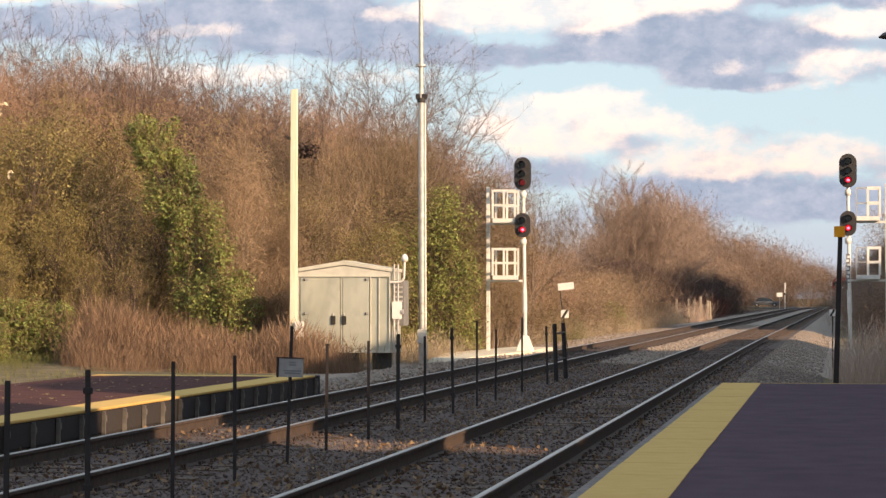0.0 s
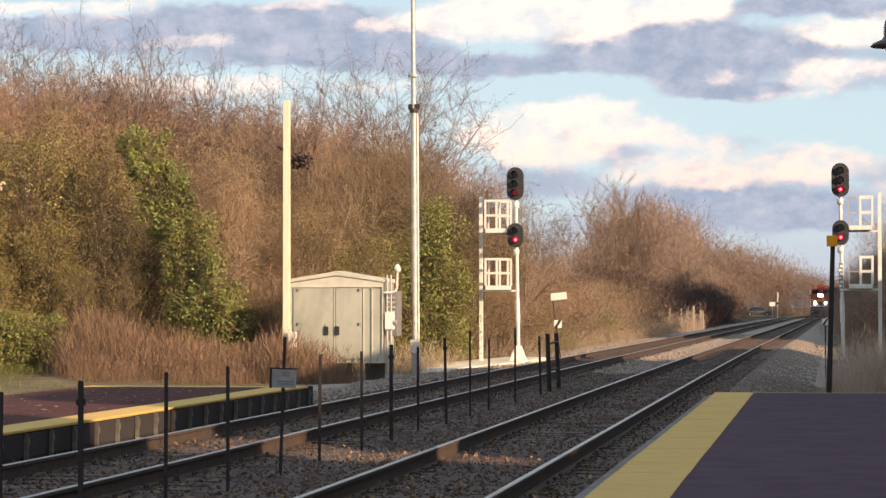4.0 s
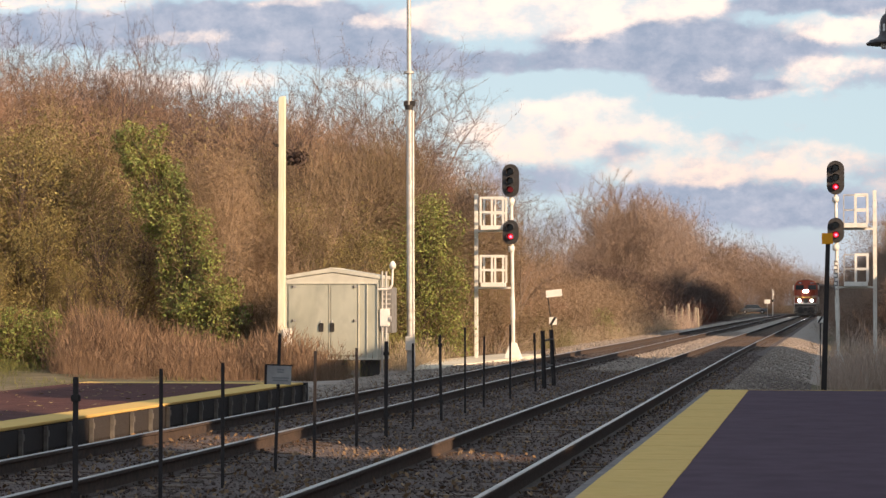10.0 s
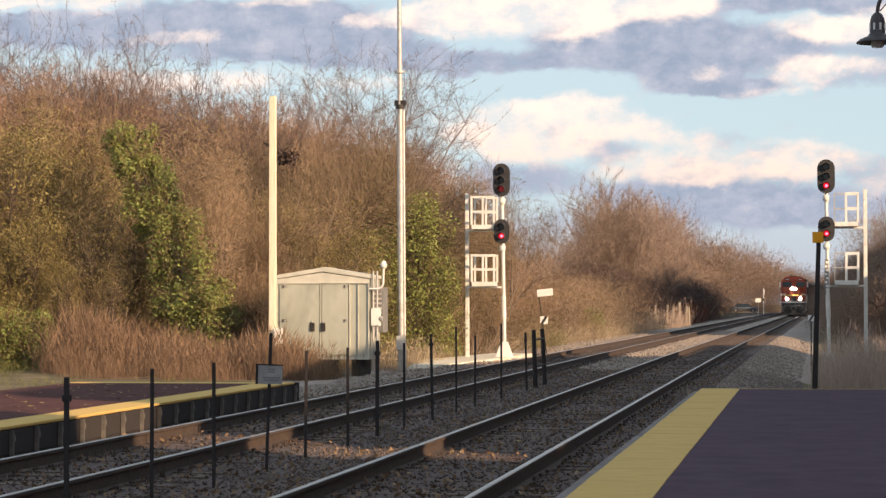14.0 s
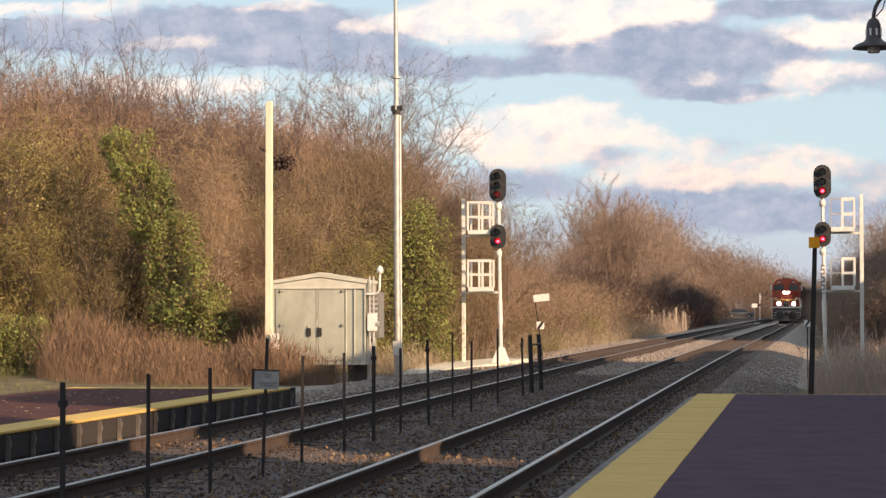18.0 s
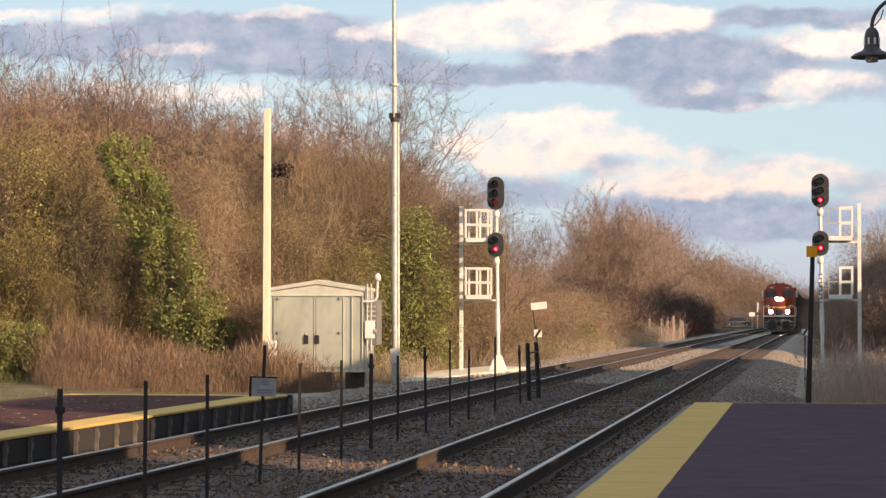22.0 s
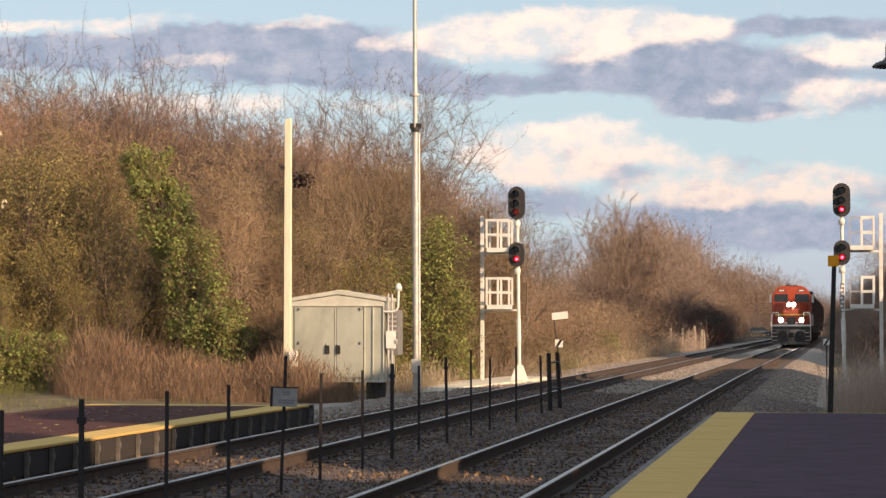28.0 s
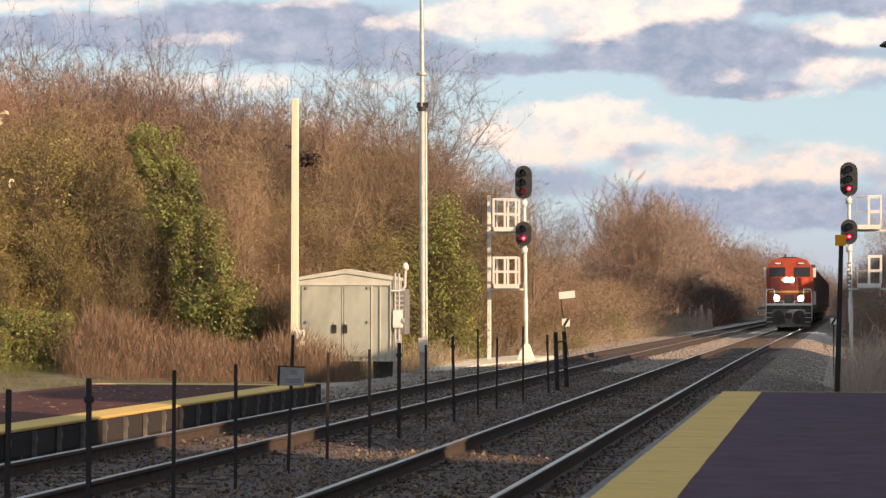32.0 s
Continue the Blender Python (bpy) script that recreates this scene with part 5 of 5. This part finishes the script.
    # unseen tall trees added to roughen the shade edge on the far wood
    for k in range(17):
        y = 176 + 5.2 * k
        set_plant("far", 16.0 + R(-0.5, 0.5), y + R(-1, 1), R(17.8, 21.0) / room(16.0, y), 0.6)
    # behind the crossing
    for y in (440, 475):
        for k in range(22):
            x = -34 + k * 3.4 + R(-1, 1)
            set_plant("darkbush", x, y + R(-8, 8), R(0.85, 1.05), 1.3)
    for k in range(12):
        set_plant("far", -30 + k * 6 + R(-2, 2), 490 + R(-8, 8), R(0.95, 1.1), 1.1)


woods()


def blades(name, label, regions, material, seed):
    """Dry stems over rectangles: x0, x1, y0, y1, count, height."""
    rng = np.random.default_rng(seed)
    vs, fs, o = [], [], 0
    for x0, x1, y0, y1, count, h in regions:
        tufts = count // 40 + 1
        cx, cy = rng.uniform(x0, x1, tufts), rng.uniform(y0, y1, tufts)
        tall, lean = rng.uniform(0.6, 1.12, tufts), rng.normal(size=(tufts, 3)) * np.array([0.16, 0.1, 0])
        k = rng.integers(0, tufts, count)
        x, y = cx[k] + rng.normal(size=count) * 0.2, cy[k] + rng.normal(size=count) * 0.2
        P = np.stack([x, y, bed(x, y) - 0.03], 1)
        Dv = rng.normal(size=(count, 3)) * 0.22 + lean[k] + np.array([0, 0, 1.0])
        Dv /= np.linalg.norm(Dv, axis=1, keepdims=True)
        L = h * (0.4 + 0.7 * rng.random(count)) * tall[k] * (0.85 + 0.35 * np.sin(cx[k] * 1.3 + 0.4 * cy[k]) ** 2)
        v, f = ribbons(P, Dv, L, 0.0034, rng)
        vs.append(v)
        fs.append(f + o)
        o += len(v)
        tip = P + Dv * (L * 0.92)[:, None]
        v, f = ribbons(tip[::3], Dv[::3] + rng.normal(size=(len(tip[::3]), 3)) * 0.3, L[::3] * 0.16 + 0.06, 0.010, rng)
        vs.append(v)
        fs.append(f + o)
        o += len(v)
    return tagged(new(name, np_mesh(name, np.concatenate(vs), np.concatenate(fs), material)), label, "grass", kind="stuff")


blades("reed_bed", "dense russet-brown dry reeds", [(-18.3, -12.6, 53.2, 59.5, 54000, 0.9), (-18.7, -16.7, 54.0, 57.5, 16000, 1.3), (-17.5, -13.4, 51.5, 53.5, 3000, 0.8), (-13.3, -11.3, 52.6, 54.8, 5200, 0.95)], GRASS_DRY, 71)
blades("pale_grass", "pale dry grass tufts", [(-12.6, -10.6, 59.5, 67, 3500, 0.75), (-12.5, -10.4, 76, 102, 1800, 0.6), (-11.8, -10.3, 88, 135, 9000, 0.85), (-12.5, -9.6, 108, 180, 8000, 1.25)], GRASS_PALE, 72)
blades("trackside_grass", "tall dry grass beside the line", [(0.75, 6.5, 40, 52, 5000, 0.4), (0.3, 6.5, 54, 66, 12000, 1.25), (0.9, 6.5, 66, 86, 6000, 1.2), (2.2, 7.5, 86, 118, 5000, 0.7), (2.6, 7.5, 118, 190, 5000, 1.2), (-11.9, -8.9, 163, 171, 2600, 1.7)], GRASS_BROWN, 73)
blades("green_weeds", "low green weeds", [(-26, -19.0, 50, 56, 2200, 0.4), (-20, -12.5, 38.5, 50, 2500, 0.18), (-11.9, -10.6, 54.2, 55.6, 170, 0.55), (-11.2, -10.2, 88, 96, 900, 0.9)], WEED, 74)


# ---- the crossing, the parked car and stakes far down the line ----
def make_far_things():
    solid("crossing_road", Geo().box(-60, 40, 368, 376, -0.3, -0.02), ROAD, "grey asphalt road crossing the tracks", "road", "structure")
    c = thing("car", "silver-blue car waiting at the level crossing", "car", pose(-10.3, 371.5, 0.0, 0, 0, 90))
    # local y is the car's length
    body = [(-0.85, 0.3), (0.85, 0.3), (0.88, 0.75), (0.8, 0.9), (-0.8, 0.9), (-0.88, 0.75)]
    part("body", Geo().hull([(x, -2.2, z) for x, z in body], [(x, 2.2, z) for x, z in body]), CAR_PAINT, c, bevel=0.05)
    cab = part("cabin", Geo().hull([(-0.78, -1.3, 0.9), (0.78, -1.3, 0.9), (0.78, 1.7, 0.9), (-0.78, 1.7, 0.9)], [(-0.62, -0.6, 1.45), (0.62, -0.6, 1.45), (0.62, 1.2, 1.45), (-0.62, 1.2, 1.45)]), GLASS_DARK, c, "dark windows", 0.03)
    part("roof", Geo().box(-0.6, 0.6, -0.6, 1.15, 1.45, 1.49), CAR_PAINT, c)
    for x in (-0.8, 0.8):
        for y in (-1.4, 1.4):
            wheel = part("wheel", Geo().cyl((x - 0.1, y, 0.33), (x + 0.1, y, 0.33), 0.33, n=16), RUBBER, c)
            part("hub", Geo().cyl((x - 0.115, y, 0.33), (x + 0.115, y, 0.33), 0.18, n=12), STEEL_GREY, wheel)
    for x in (-0.6, 0.6):
        part("headlamp", Geo().box(x - 0.15, x + 0.15, -2.24, -2.18, 0.6, 0.75), GLASS_LAMP, c)
    s = thing("crossing_signal", "pale level crossing signal post with a control box", "crossing signal", pose(-7.1, 365, -0.3, 0, 0, 84))
    part("mast", Geo().cyl((0, 0, 0), (0, 0, 4.2), 0.09, n=8), WHITE_PAINT, s)
    part("head", Geo().box(-0.5, 0.5, -0.1, 0.1, 2.2, 2.6), DARK_METAL, s)
    part("crossbuck", Geo().box(-0.6, 0.6, -0.12, -0.1, -0.08, 0.08, pose(0, 0, 3.6, 0, 40)).box(-0.6, 0.6, -0.15, -0.125, -0.08, 0.08, pose(0, 0, 3.6, 0, -40)), SIGN_WHITE, s)
    b = thing("control_box", "small white trackside control box on a post", "equipment box", pose(-7.95, 365, -0.3))
    part("case", Geo().box(-0.45, 0.45, -0.3, 0.3, 1.95, 2.6), SIGN_WHITE, b, bevel=0.03)
    part("post", Geo().cyl((0, 0, 0), (0, 0, 1.95), 0.06, n=8), STEEL_GREY, b)
    rng = random.Random(5)
    for x, y, h in ((-11.36, 170, 1.9), (-10.4, 168, 1.9), (-10.0, 168, 1.75), (-9.54, 170, 2.1), (-9.1, 171, 1.8), (-8.79, 170, 1.75), (-12.0, 150, 1.4)):
        k = thing("stake", "weathered wooden stake standing in dry grass", "stake", pose(x, y, -0.5, rng.uniform(-3, 3), rng.uniform(-3, 3)), "stakes by the line")
        part("timber", Geo().cyl((0, 0, 0), (0, 0, h), 0.09, 0.08, 7), STAKE, k)
    r = np.random.default_rng(19)
    for x, z, n in ((-21.35, 6.35, 7), (-21.5, 5.75, 9), (-21.45, 4.95, 8), (-21.0, 4.75, 5), (-21.15, 6.5, 5)):
        k = thing("leaf_cluster", "pale withered leaves clinging to a twig", "leaves", pose(x, 56.0, z), "pale leaf clusters")
        part("twig", Geo().cyl((0, 1.2, -0.5), (0, 0, 0.05), 0.012, 0.006, 4, False), BARK, k)
        v, f = leaflets(r.normal(size=(n, 3)) * np.array([0.09, 0.05, 0.09]), 0.085, r)
        o = new("foliage", np_mesh("foliage", v, f, LEAF_PALE))
        o.parent = k
    n = thing("leaf_nest", "dark squirrel nest of leaves in the bare branches", "nest", pose(-14.85, 63.6, 5.75))
    r = np.random.default_rng(9)
    P = r.normal(size=(420, 3)) * np.array([0.12, 0.12, 0.10])
    v, f = leaflets(P, 0.07, r)
    nest = new("leaves", np_mesh("leaves", v, f, TWIG_SHADE_NEST))
    nest.parent = n


make_far_things()


# ---- the train ----
def wheelset(parent, y):
    for x in (-0.74, 0.74):
        part("wheel", Geo().cyl((x - 0.07, y, 0.5), (x + 0.07, y, 0.5), 0.5, n=18), DARK_METAL, parent)


def make_locomotive():
    t = thing("locomotive", "orange diesel locomotive with lit headlight and ditch lights", "locomotive")
    part("deck", Geo().box(-1.5, 1.5, 0.9, 21.6, 1.32, 1.62), LOCO_BLACK, t, "black running deck", 0.02)
    part("deck_edge", Geo().box(-1.5, 1.5, 0.86, 0.9, 1.56, 1.70), LOCO_RAIL, t, "white front sill stripe")
    g = Geo()
    g.hull([(-1.45, 0.55, 0.14), (0, 0.25, 0.14), (1.45, 0.55, 0.14), (1.45, 0.9, 0.14), (-1.45, 0.9, 0.14)], [(-1.45, 0.8, 1.3), (0, 0.7, 1.3), (1.45, 0.8, 1.3), (1.45, 0.9, 1.3), (-1.45, 0.9, 1.3)])
    part("snow_plough", g, PLOUGH, t, "grimy grey ploughshare pilot", 0.015)
    for x in (-0.68, 0.68):
        arch = [(x + 0.44 * math.cos(a), 0.62 + 0.62 * max(math.sin(a), 0)) for a in np.linspace(0, math.pi, 9)] + [(x - 0.44, 0.34), (x + 0.44, 0.34)]
        part("pilot_opening", Geo().hull([(px, 0.36 + 0.06 * abs(px), pz) for px, pz in arch], [(px, 0.80, pz) for px, pz in arch]), LOCO_BLACK, t, "dark arched opening in the pilot")
    for x in (-1.28, 1.28):
        st = part("step_well", Geo().box(x - 0.2, x + 0.2, 0.5, 0.9, 0.3, 1.3), LOCO_BLACK, t, "black step well", 0.02)
        for z in (0.45, 0.75, 1.05):
            part("step", Geo().box(x - 0.19, x + 0.19, 0.38, 0.5, z, z + 0.03), LOCO_RAIL, st)
    part("coupler", Geo().box(-0.16, 0.16, 0.0, 0.7, 0.78, 1.02).box(-0.22, 0.22, -0.15, 0.1, 0.7, 1.08), DARK_METAL, t, bevel=0.03)
    for x in (-0.45, 0.4, 0.6):
        part("air_hose", Geo().tube([(x, 0.6, 0.95), (x, 0.4, 0.7), (x + 0.05, 0.42, 0.45)], 0.03, 6), RUBBER, t)
    nose = [(-1.28, 2.15), (-0.62, 1.25), (0.62, 1.25), (1.28, 2.15), (1.28, 3.2), (-1.28, 3.2)]
    n = part("nose", Geo().hull([(x, y, 1.62) for x, y in nose], [(x * 0.97, y + 0.14, 3.42) for x, y in nose]), LOCO_ORANGE, t, "orange wide nose", 0.05)
    part("nose_band", Geo().hull([(x * 1.012, y - 0.002, 2.42) for x, y in nose], [(x * 1.008, y + 0.02, 2.54) for x, y in nose]), LOCO_YELLOW, n, "yellow band")
    part("nose_door", Geo().box(-0.32, 0.32, 1.225, 1.27, 1.7, 2.28), LOCO_BLACK, n, "dark nose door", 0.02)
    cab = [(-1.53, 1.62), (1.53, 1.62), (1.53, 4.05), (1.15, 4.62), (0.6, 4.8), (-0.6, 4.8), (-1.15, 4.62), (-1.53, 4.05)]
    c = part("cab", Geo().hull([(x, 2.9, z) for x, z in cab], [(x, 5.3, z) for x, z in cab]), LOCO_ORANGE, t, "orange cab", 0.04)
    for s in (-1, 1):
        part("windscreen", Geo().box(min(s * 0.28, s * 1.36), max(s * 0.28, s * 1.36), 2.86, 2.92, 3.5, 4.12), GLASS_DARK, c, "dark windscreen", 0.02)
        part("number_board", Geo().box(min(s * 0.5, s * 1.05), max(s * 0.5, s * 1.05), 2.85, 2.93, 4.3, 4.5), LOCO_BLACK, c, "dark board", 0.015)
        part("number_bar", Geo().box(min(s * 0.58, s * 0.97), max(s * 0.58, s * 0.97), 2.84, 2.85, 4.36, 4.44), SIGN_WHITE, c)
        part("side_window", Geo().box(s * 1.535 - 0.02, s * 1.535 + 0.02, 3.3, 4.7, 3.3, 3.95), GLASS_DARK, c)
        mir = part("mirror", Geo().box(min(s * 1.56, s * 1.74), max(s * 1.56, s * 1.74), 3.05, 3.1, 3.45, 4.1), LOCO_RAIL, c, "pale wind deflector", 0.01)
        part("mirror_arm", Geo().cyl((s * 1.5, 3.1, 3.8), (s * 1.6, 3.08, 3.8), 0.02, n=6), DARK_METAL, mir)
    part("roof_rim", Geo().box(-0.62, 0.62, 2.84, 3.0, 4.76, 4.83), LOCO_BLACK, c, "dark roof rim", 0.02)
    for s in (-1, 1):
        part("roof_marker", Geo().box(s * 0.55 - 0.06, s * 0.55 + 0.06, 2.82, 2.9, 4.80, 4.87), LOCO_RAIL, c, "pale marker on the roof edge", 0.01)
    part("horn", Geo().cyl((-0.3, 4.2, 4.8), (-0.3, 4.2, 5.0), 0.05).cyl((-0.3, 4.0, 5.0), (-0.3, 4.5, 5.0), 0.06, 0.03), DARK_METAL, t)
    hl = part("headlight", Geo().box(-0.36, 0.36, 1.28, 1.5, 3.1, 3.42), LOCO_BLACK, n, "twin headlight housing", 0.03)
    for x in (-0.18, 0.18):
        part("headlight_lens", Geo().cyl((x, 1.28, 3.27), (x, 1.26, 3.27), 0.14, n=18), HEADLIGHT, hl, "glowing white headlight")
    for x in (-0.8, 0.8):
        d = part("ditch_light", Geo().box(x - 0.2, x + 0.2, 0.95, 1.2, 1.85, 2.25), LOCO_BLACK, t, "ditch light housing", 0.04)
        part("ditch_light_lens", Geo().cyl((x, 0.95, 2.05), (x, 0.93, 2.05), 0.16, n=18), HEADLIGHT, d, "glowing white ditch light")
    hood = [(-0.98, 1.62), (0.98, 1.62), (0.98, 4.2), (0.75, 4.5), (-0.75, 4.5), (-0.98, 4.2)]
    h = part("hood", Geo().hull([(x, 5.3, z) for x, z in hood], [(x, 20.6, z) for x, z in hood]), LOCO_ORANGE, t, "long orange hood", 0.03)
    part("radiator_wing", Geo().hull([(-1.5, 16.5, 3.7), (1.5, 16.5, 3.7), (1.5, 16.5, 4.55), (-1.5, 16.5, 4.55)], [(-1.5, 20.6, 3.7), (1.5, 20.6, 3.7), (1.5, 20.6, 4.55), (-1.5, 20.6, 4.55)]), LOCO_BLACK, h, "black radiator housing", 0.03)
    part("exhaust", Geo().box(-0.4, 0.4, 11.5, 12.4, 4.5, 4.7), DARK_METAL, h)
    part("fuel_tank", Geo().box(-1.35, 1.35, 8.2, 13.6, 0.35, 1.3), LOCO_BLACK, t, bevel=0.08)
    for y in (4.2, 17.8):
        tr = part("bolster", Geo().box(-1.0, 1.0, y - 0.3, y + 0.3, 0.6, 1.3), LOCO_BLACK, t, bevel=0.03)
        for x in (-1.1, 1.1):
            part("side_frame", Geo().box(x - 0.1, x + 0.1, y - 2.3, y + 2.3, 0.5, 1.05), LOCO_BLACK, tr, bevel=0.03)
        for dy in (-1.8, 0, 1.8):
            wheelset(tr, y + dy)
    for s in (-1, 1):
        part("front_handrail", Geo().tube([(s * 1.5, 0.95, 0.5), (s * 1.5, 0.92, 2.3), (s * 1.42, 0.92, 2.62), (s * 0.98, 0.95, 2.65), (s * 0.95, 0.95, 1.7)], 0.035, 6), LOCO_RAIL, t, "pale handrail")
        part("cross_handrail", Geo().tube([(s * 0.98, 0.95, 1.85), (s * 0.35, 0.95, 1.85), (s * 0.35, 0.95, 1.65)], 0.035, 6), LOCO_RAIL, t, "pale handrail")
        part("side_handrail", Geo().tube([(s * 1.47, y, 2.55) for y in (5.5, 12, 20.8)], 0.03, 6), LOCO_RAIL, t, "pale handrail")
        for y in (5.5, 8.5, 11.5, 14.5, 17.5, 20.5):
            part("stanchion", Geo().cyl((s * 1.47, y, 1.6), (s * 1.47, y, 2.55), 0.025, n=6), LOCO_RAIL, t)
    return t


def make_wagon():
    t = thing("freight_wagon", "dark brown covered freight wagon", "freight wagon", group="wagons of the train")
    sec = [(-1.4, 1.2), (1.4, 1.2), (1.5, 1.6), (1.5, 4.2), (1.1, 4.6), (-1.1, 4.6), (-1.5, 4.2), (-1.5, 1.6)]
    b = part("body", Geo().hull([(x, 0.6, z) for x, z in sec], [(x, 16.4, z) for x, z in sec]), WAGON, t, bevel=0.04)
    for i in range(11):
        y = 1.2 + i * 1.46
        for s in (-1, 1):
            part("rib", Geo().box(min(s * 1.5, s * 1.56), max(s * 1.5, s * 1.56), y - 0.06, y + 0.06, 1.5, 4.2), WAGON, b)
    part("sill", Geo().box(-1.3, 1.3, 0.1, 16.9, 0.95, 1.2), LOCO_BLACK, t)
    for y in (2.2, 14.8):
        tr = part("bolster", Geo().box(-0.95, 0.95, y - 0.25, y + 0.25, 0.5, 0.95), LOCO_BLACK, t, bevel=0.03)
        for x in (-1.05, 1.05):
            part("side_frame", Geo().box(x - 0.1, x + 0.1, y - 1.3, y + 1.3, 0.4, 0.8), LOCO_BLACK, tr, bevel=0.03)
        for dy in (-0.9, 0.9):
            wheelset(tr, y + dy)
    part("coupler", Geo().box(-0.15, 0.15, -0.4, 17.4, 0.78, 1.0), DARK_METAL, t)
    return t


def on_track(front, length):
    """The pose of a vehicle whose front end stands at that distance."""
    a, b = front + 3.0, front + length - 3.0
    xa, xb = NEAR + float(bend(a)), NEAR + float(bend(b))
    turn = math.atan2(-(xb - xa), b - a)
    x = xa - math.sin(turn) * -3.0
    return pose(x, front, 0, 0, 0, math.degrees(turn))


loco = make_locomotive()
wagon = make_wagon()
wagons = [wagon] + [copy_thing(wagon, Matrix()) for _ in range(5)]


# ---- the tracks themselves, with loose stones and leaves ----
make_track("track_near", NEAR, "single line of rusty rails on dark timber sleepers", -3.1, 86.0)
make_track("track_far", FAR, "second line of rusty rails on dark timber sleepers", -3.0, 78.0)


def scatter(name, label, category, count, y0, y1, make, material, seed, lift, x0=-9.6, x1=-1.85, skip=None):
    rng = np.random.default_rng(seed)
    y = y0 * (y1 / y0) ** rng.random(count)
    r = rng.uniform(x0, x1, count)
    x = r + bend(y)
    P = np.stack([x, y, bed(x, y) + lift * rng.random(count)], 1)
    P = P[~(((np.abs(np.abs(r - NEAR) - HALF) < 0.06) | (np.abs(np.abs(r - FAR) - HALF) < 0.06)))]
    if skip is not None:
        q = P[:, 0] - bend(P[:, 1])
        inside = (np.abs(q - NEAR) < 1.2) | (np.abs(q - FAR) < 1.2)
        P = P[inside != skip]
    v, f = make(P, rng)
    return tagged(new(name, np_mesh(name, v, f, material)), label, category, kind="stuff")


def pebbles(P, rng, size=1.0):
    n = len(P)
    base = np.array([(1, 0, 0), (-1, 0, 0), (0, 1, 0), (0, -1, 0), (0, 0, 1), (0, 0, -1)], float)
    q = base[None] * rng.uniform(0.6, 1.3, (n, 6, 1)) * (0.013 + 0.024 * rng.random((n, 1, 1)) ** 2) * size
    a = rng.random(n) * math.tau
    c, s = np.cos(a)[:, None], np.sin(a)[:, None]
    tilt = rng.uniform(-0.6, 0.6, (n, 1))
    x, y, z = q[..., 0], q[..., 1], q[..., 2] * 0.75
    x, z = x + tilt * z, z - tilt * x * 0.5
    v = np.stack([c * x - s * y, s * x + c * y, z], -1) + P[:, None]
    faces = np.array([(0, 2, 4), (2, 1, 4), (1, 3, 4), (3, 0, 4), (2, 0, 5), (1, 2, 5), (3, 1, 5), (0, 3, 5)])
    return v.reshape(-1, 3), (np.arange(n)[:, None, None] * 6 + faces[None]).reshape(-1, 3)


scatter("ballast_stones", "loose grey-brown ballast stones", "gravel", 60000, 9, 75, lambda P, rng: pebbles(P, rng, 0.72), STONE, 81, 0.025, skip=True)
scatter("stained_stones", "dark oil-stained ballast stones between the rails", "gravel", 44000, 9, 130, lambda P, rng: pebbles(P, rng, 0.75), STONE_DARK, 83, 0.02, skip=False)
scatter("shoulder_stones", "pale ballast stones on the shoulder", "gravel", 9000, 36, 115, lambda P, rng: pebbles(P, rng, 1.15), STONE_PALE, 84, 0.03, x0=-1.85, x1=-0.25)
scatter("far_intertrack_stones", "pale ballast stones between the tracks", "gravel", 4500, 58, 140, lambda P, rng: pebbles(P, rng, 1.9), STONE_PALE, 85, 0.03, x0=-5.95, x1=-4.6)
scatter("far_verge_stones", "pale ballast stones on the verge", "gravel", 9000, 37.8, 140, lambda P, rng: pebbles(P, rng, 1.6), STONE_PALE, 86, 0.03, x0=-10.8, x1=-8.85)
scatter("fallen_leaves", "scattered dry brown leaves on the ballast", "leaves", 10500, 8, 60, lambda P, rng: leaflets(P + np.array([0, 0, 0.02]), 0.014 + 0.03 * rng.random(len(P)), rng), LEAF_FALLEN, 82, 0.03)


def platform_leaves():
    rng = np.random.default_rng(91)
    n = 260
    P = np.stack([rng.uniform(-12.3, -9.3, n), rng.uniform(21, 36.5, n), np.full(n, 0.2)], 1)
    v, f = leaflets(P, 0.03 + 0.03 * rng.random(n), rng)
    v[:, 2] = 0.194 + np.abs(v[:, 2] - 0.2) * 0.5
    tagged(new("platform_leaves", np_mesh("platform_leaves", v, f, LEAF_DRY)), "dry leaves scattered on the platform paving", "leaves", kind="stuff")


platform_leaves()


def motions():
    times = [0, 2, 4, 6, 8, 10, 12, 14, 16, 18, 20, 22, 24, 26, 28, 30, 32]
    walk(loco, [(t, on_track(151 + 6.95 * (32 - t), 22)) for t in times])
    for i, w in enumerate(wagons):
        walk(w, [(t, on_track(151 + 22.4 + 17.6 * i + 6.95 * (32 - t), 17)) for t in times])


motions()
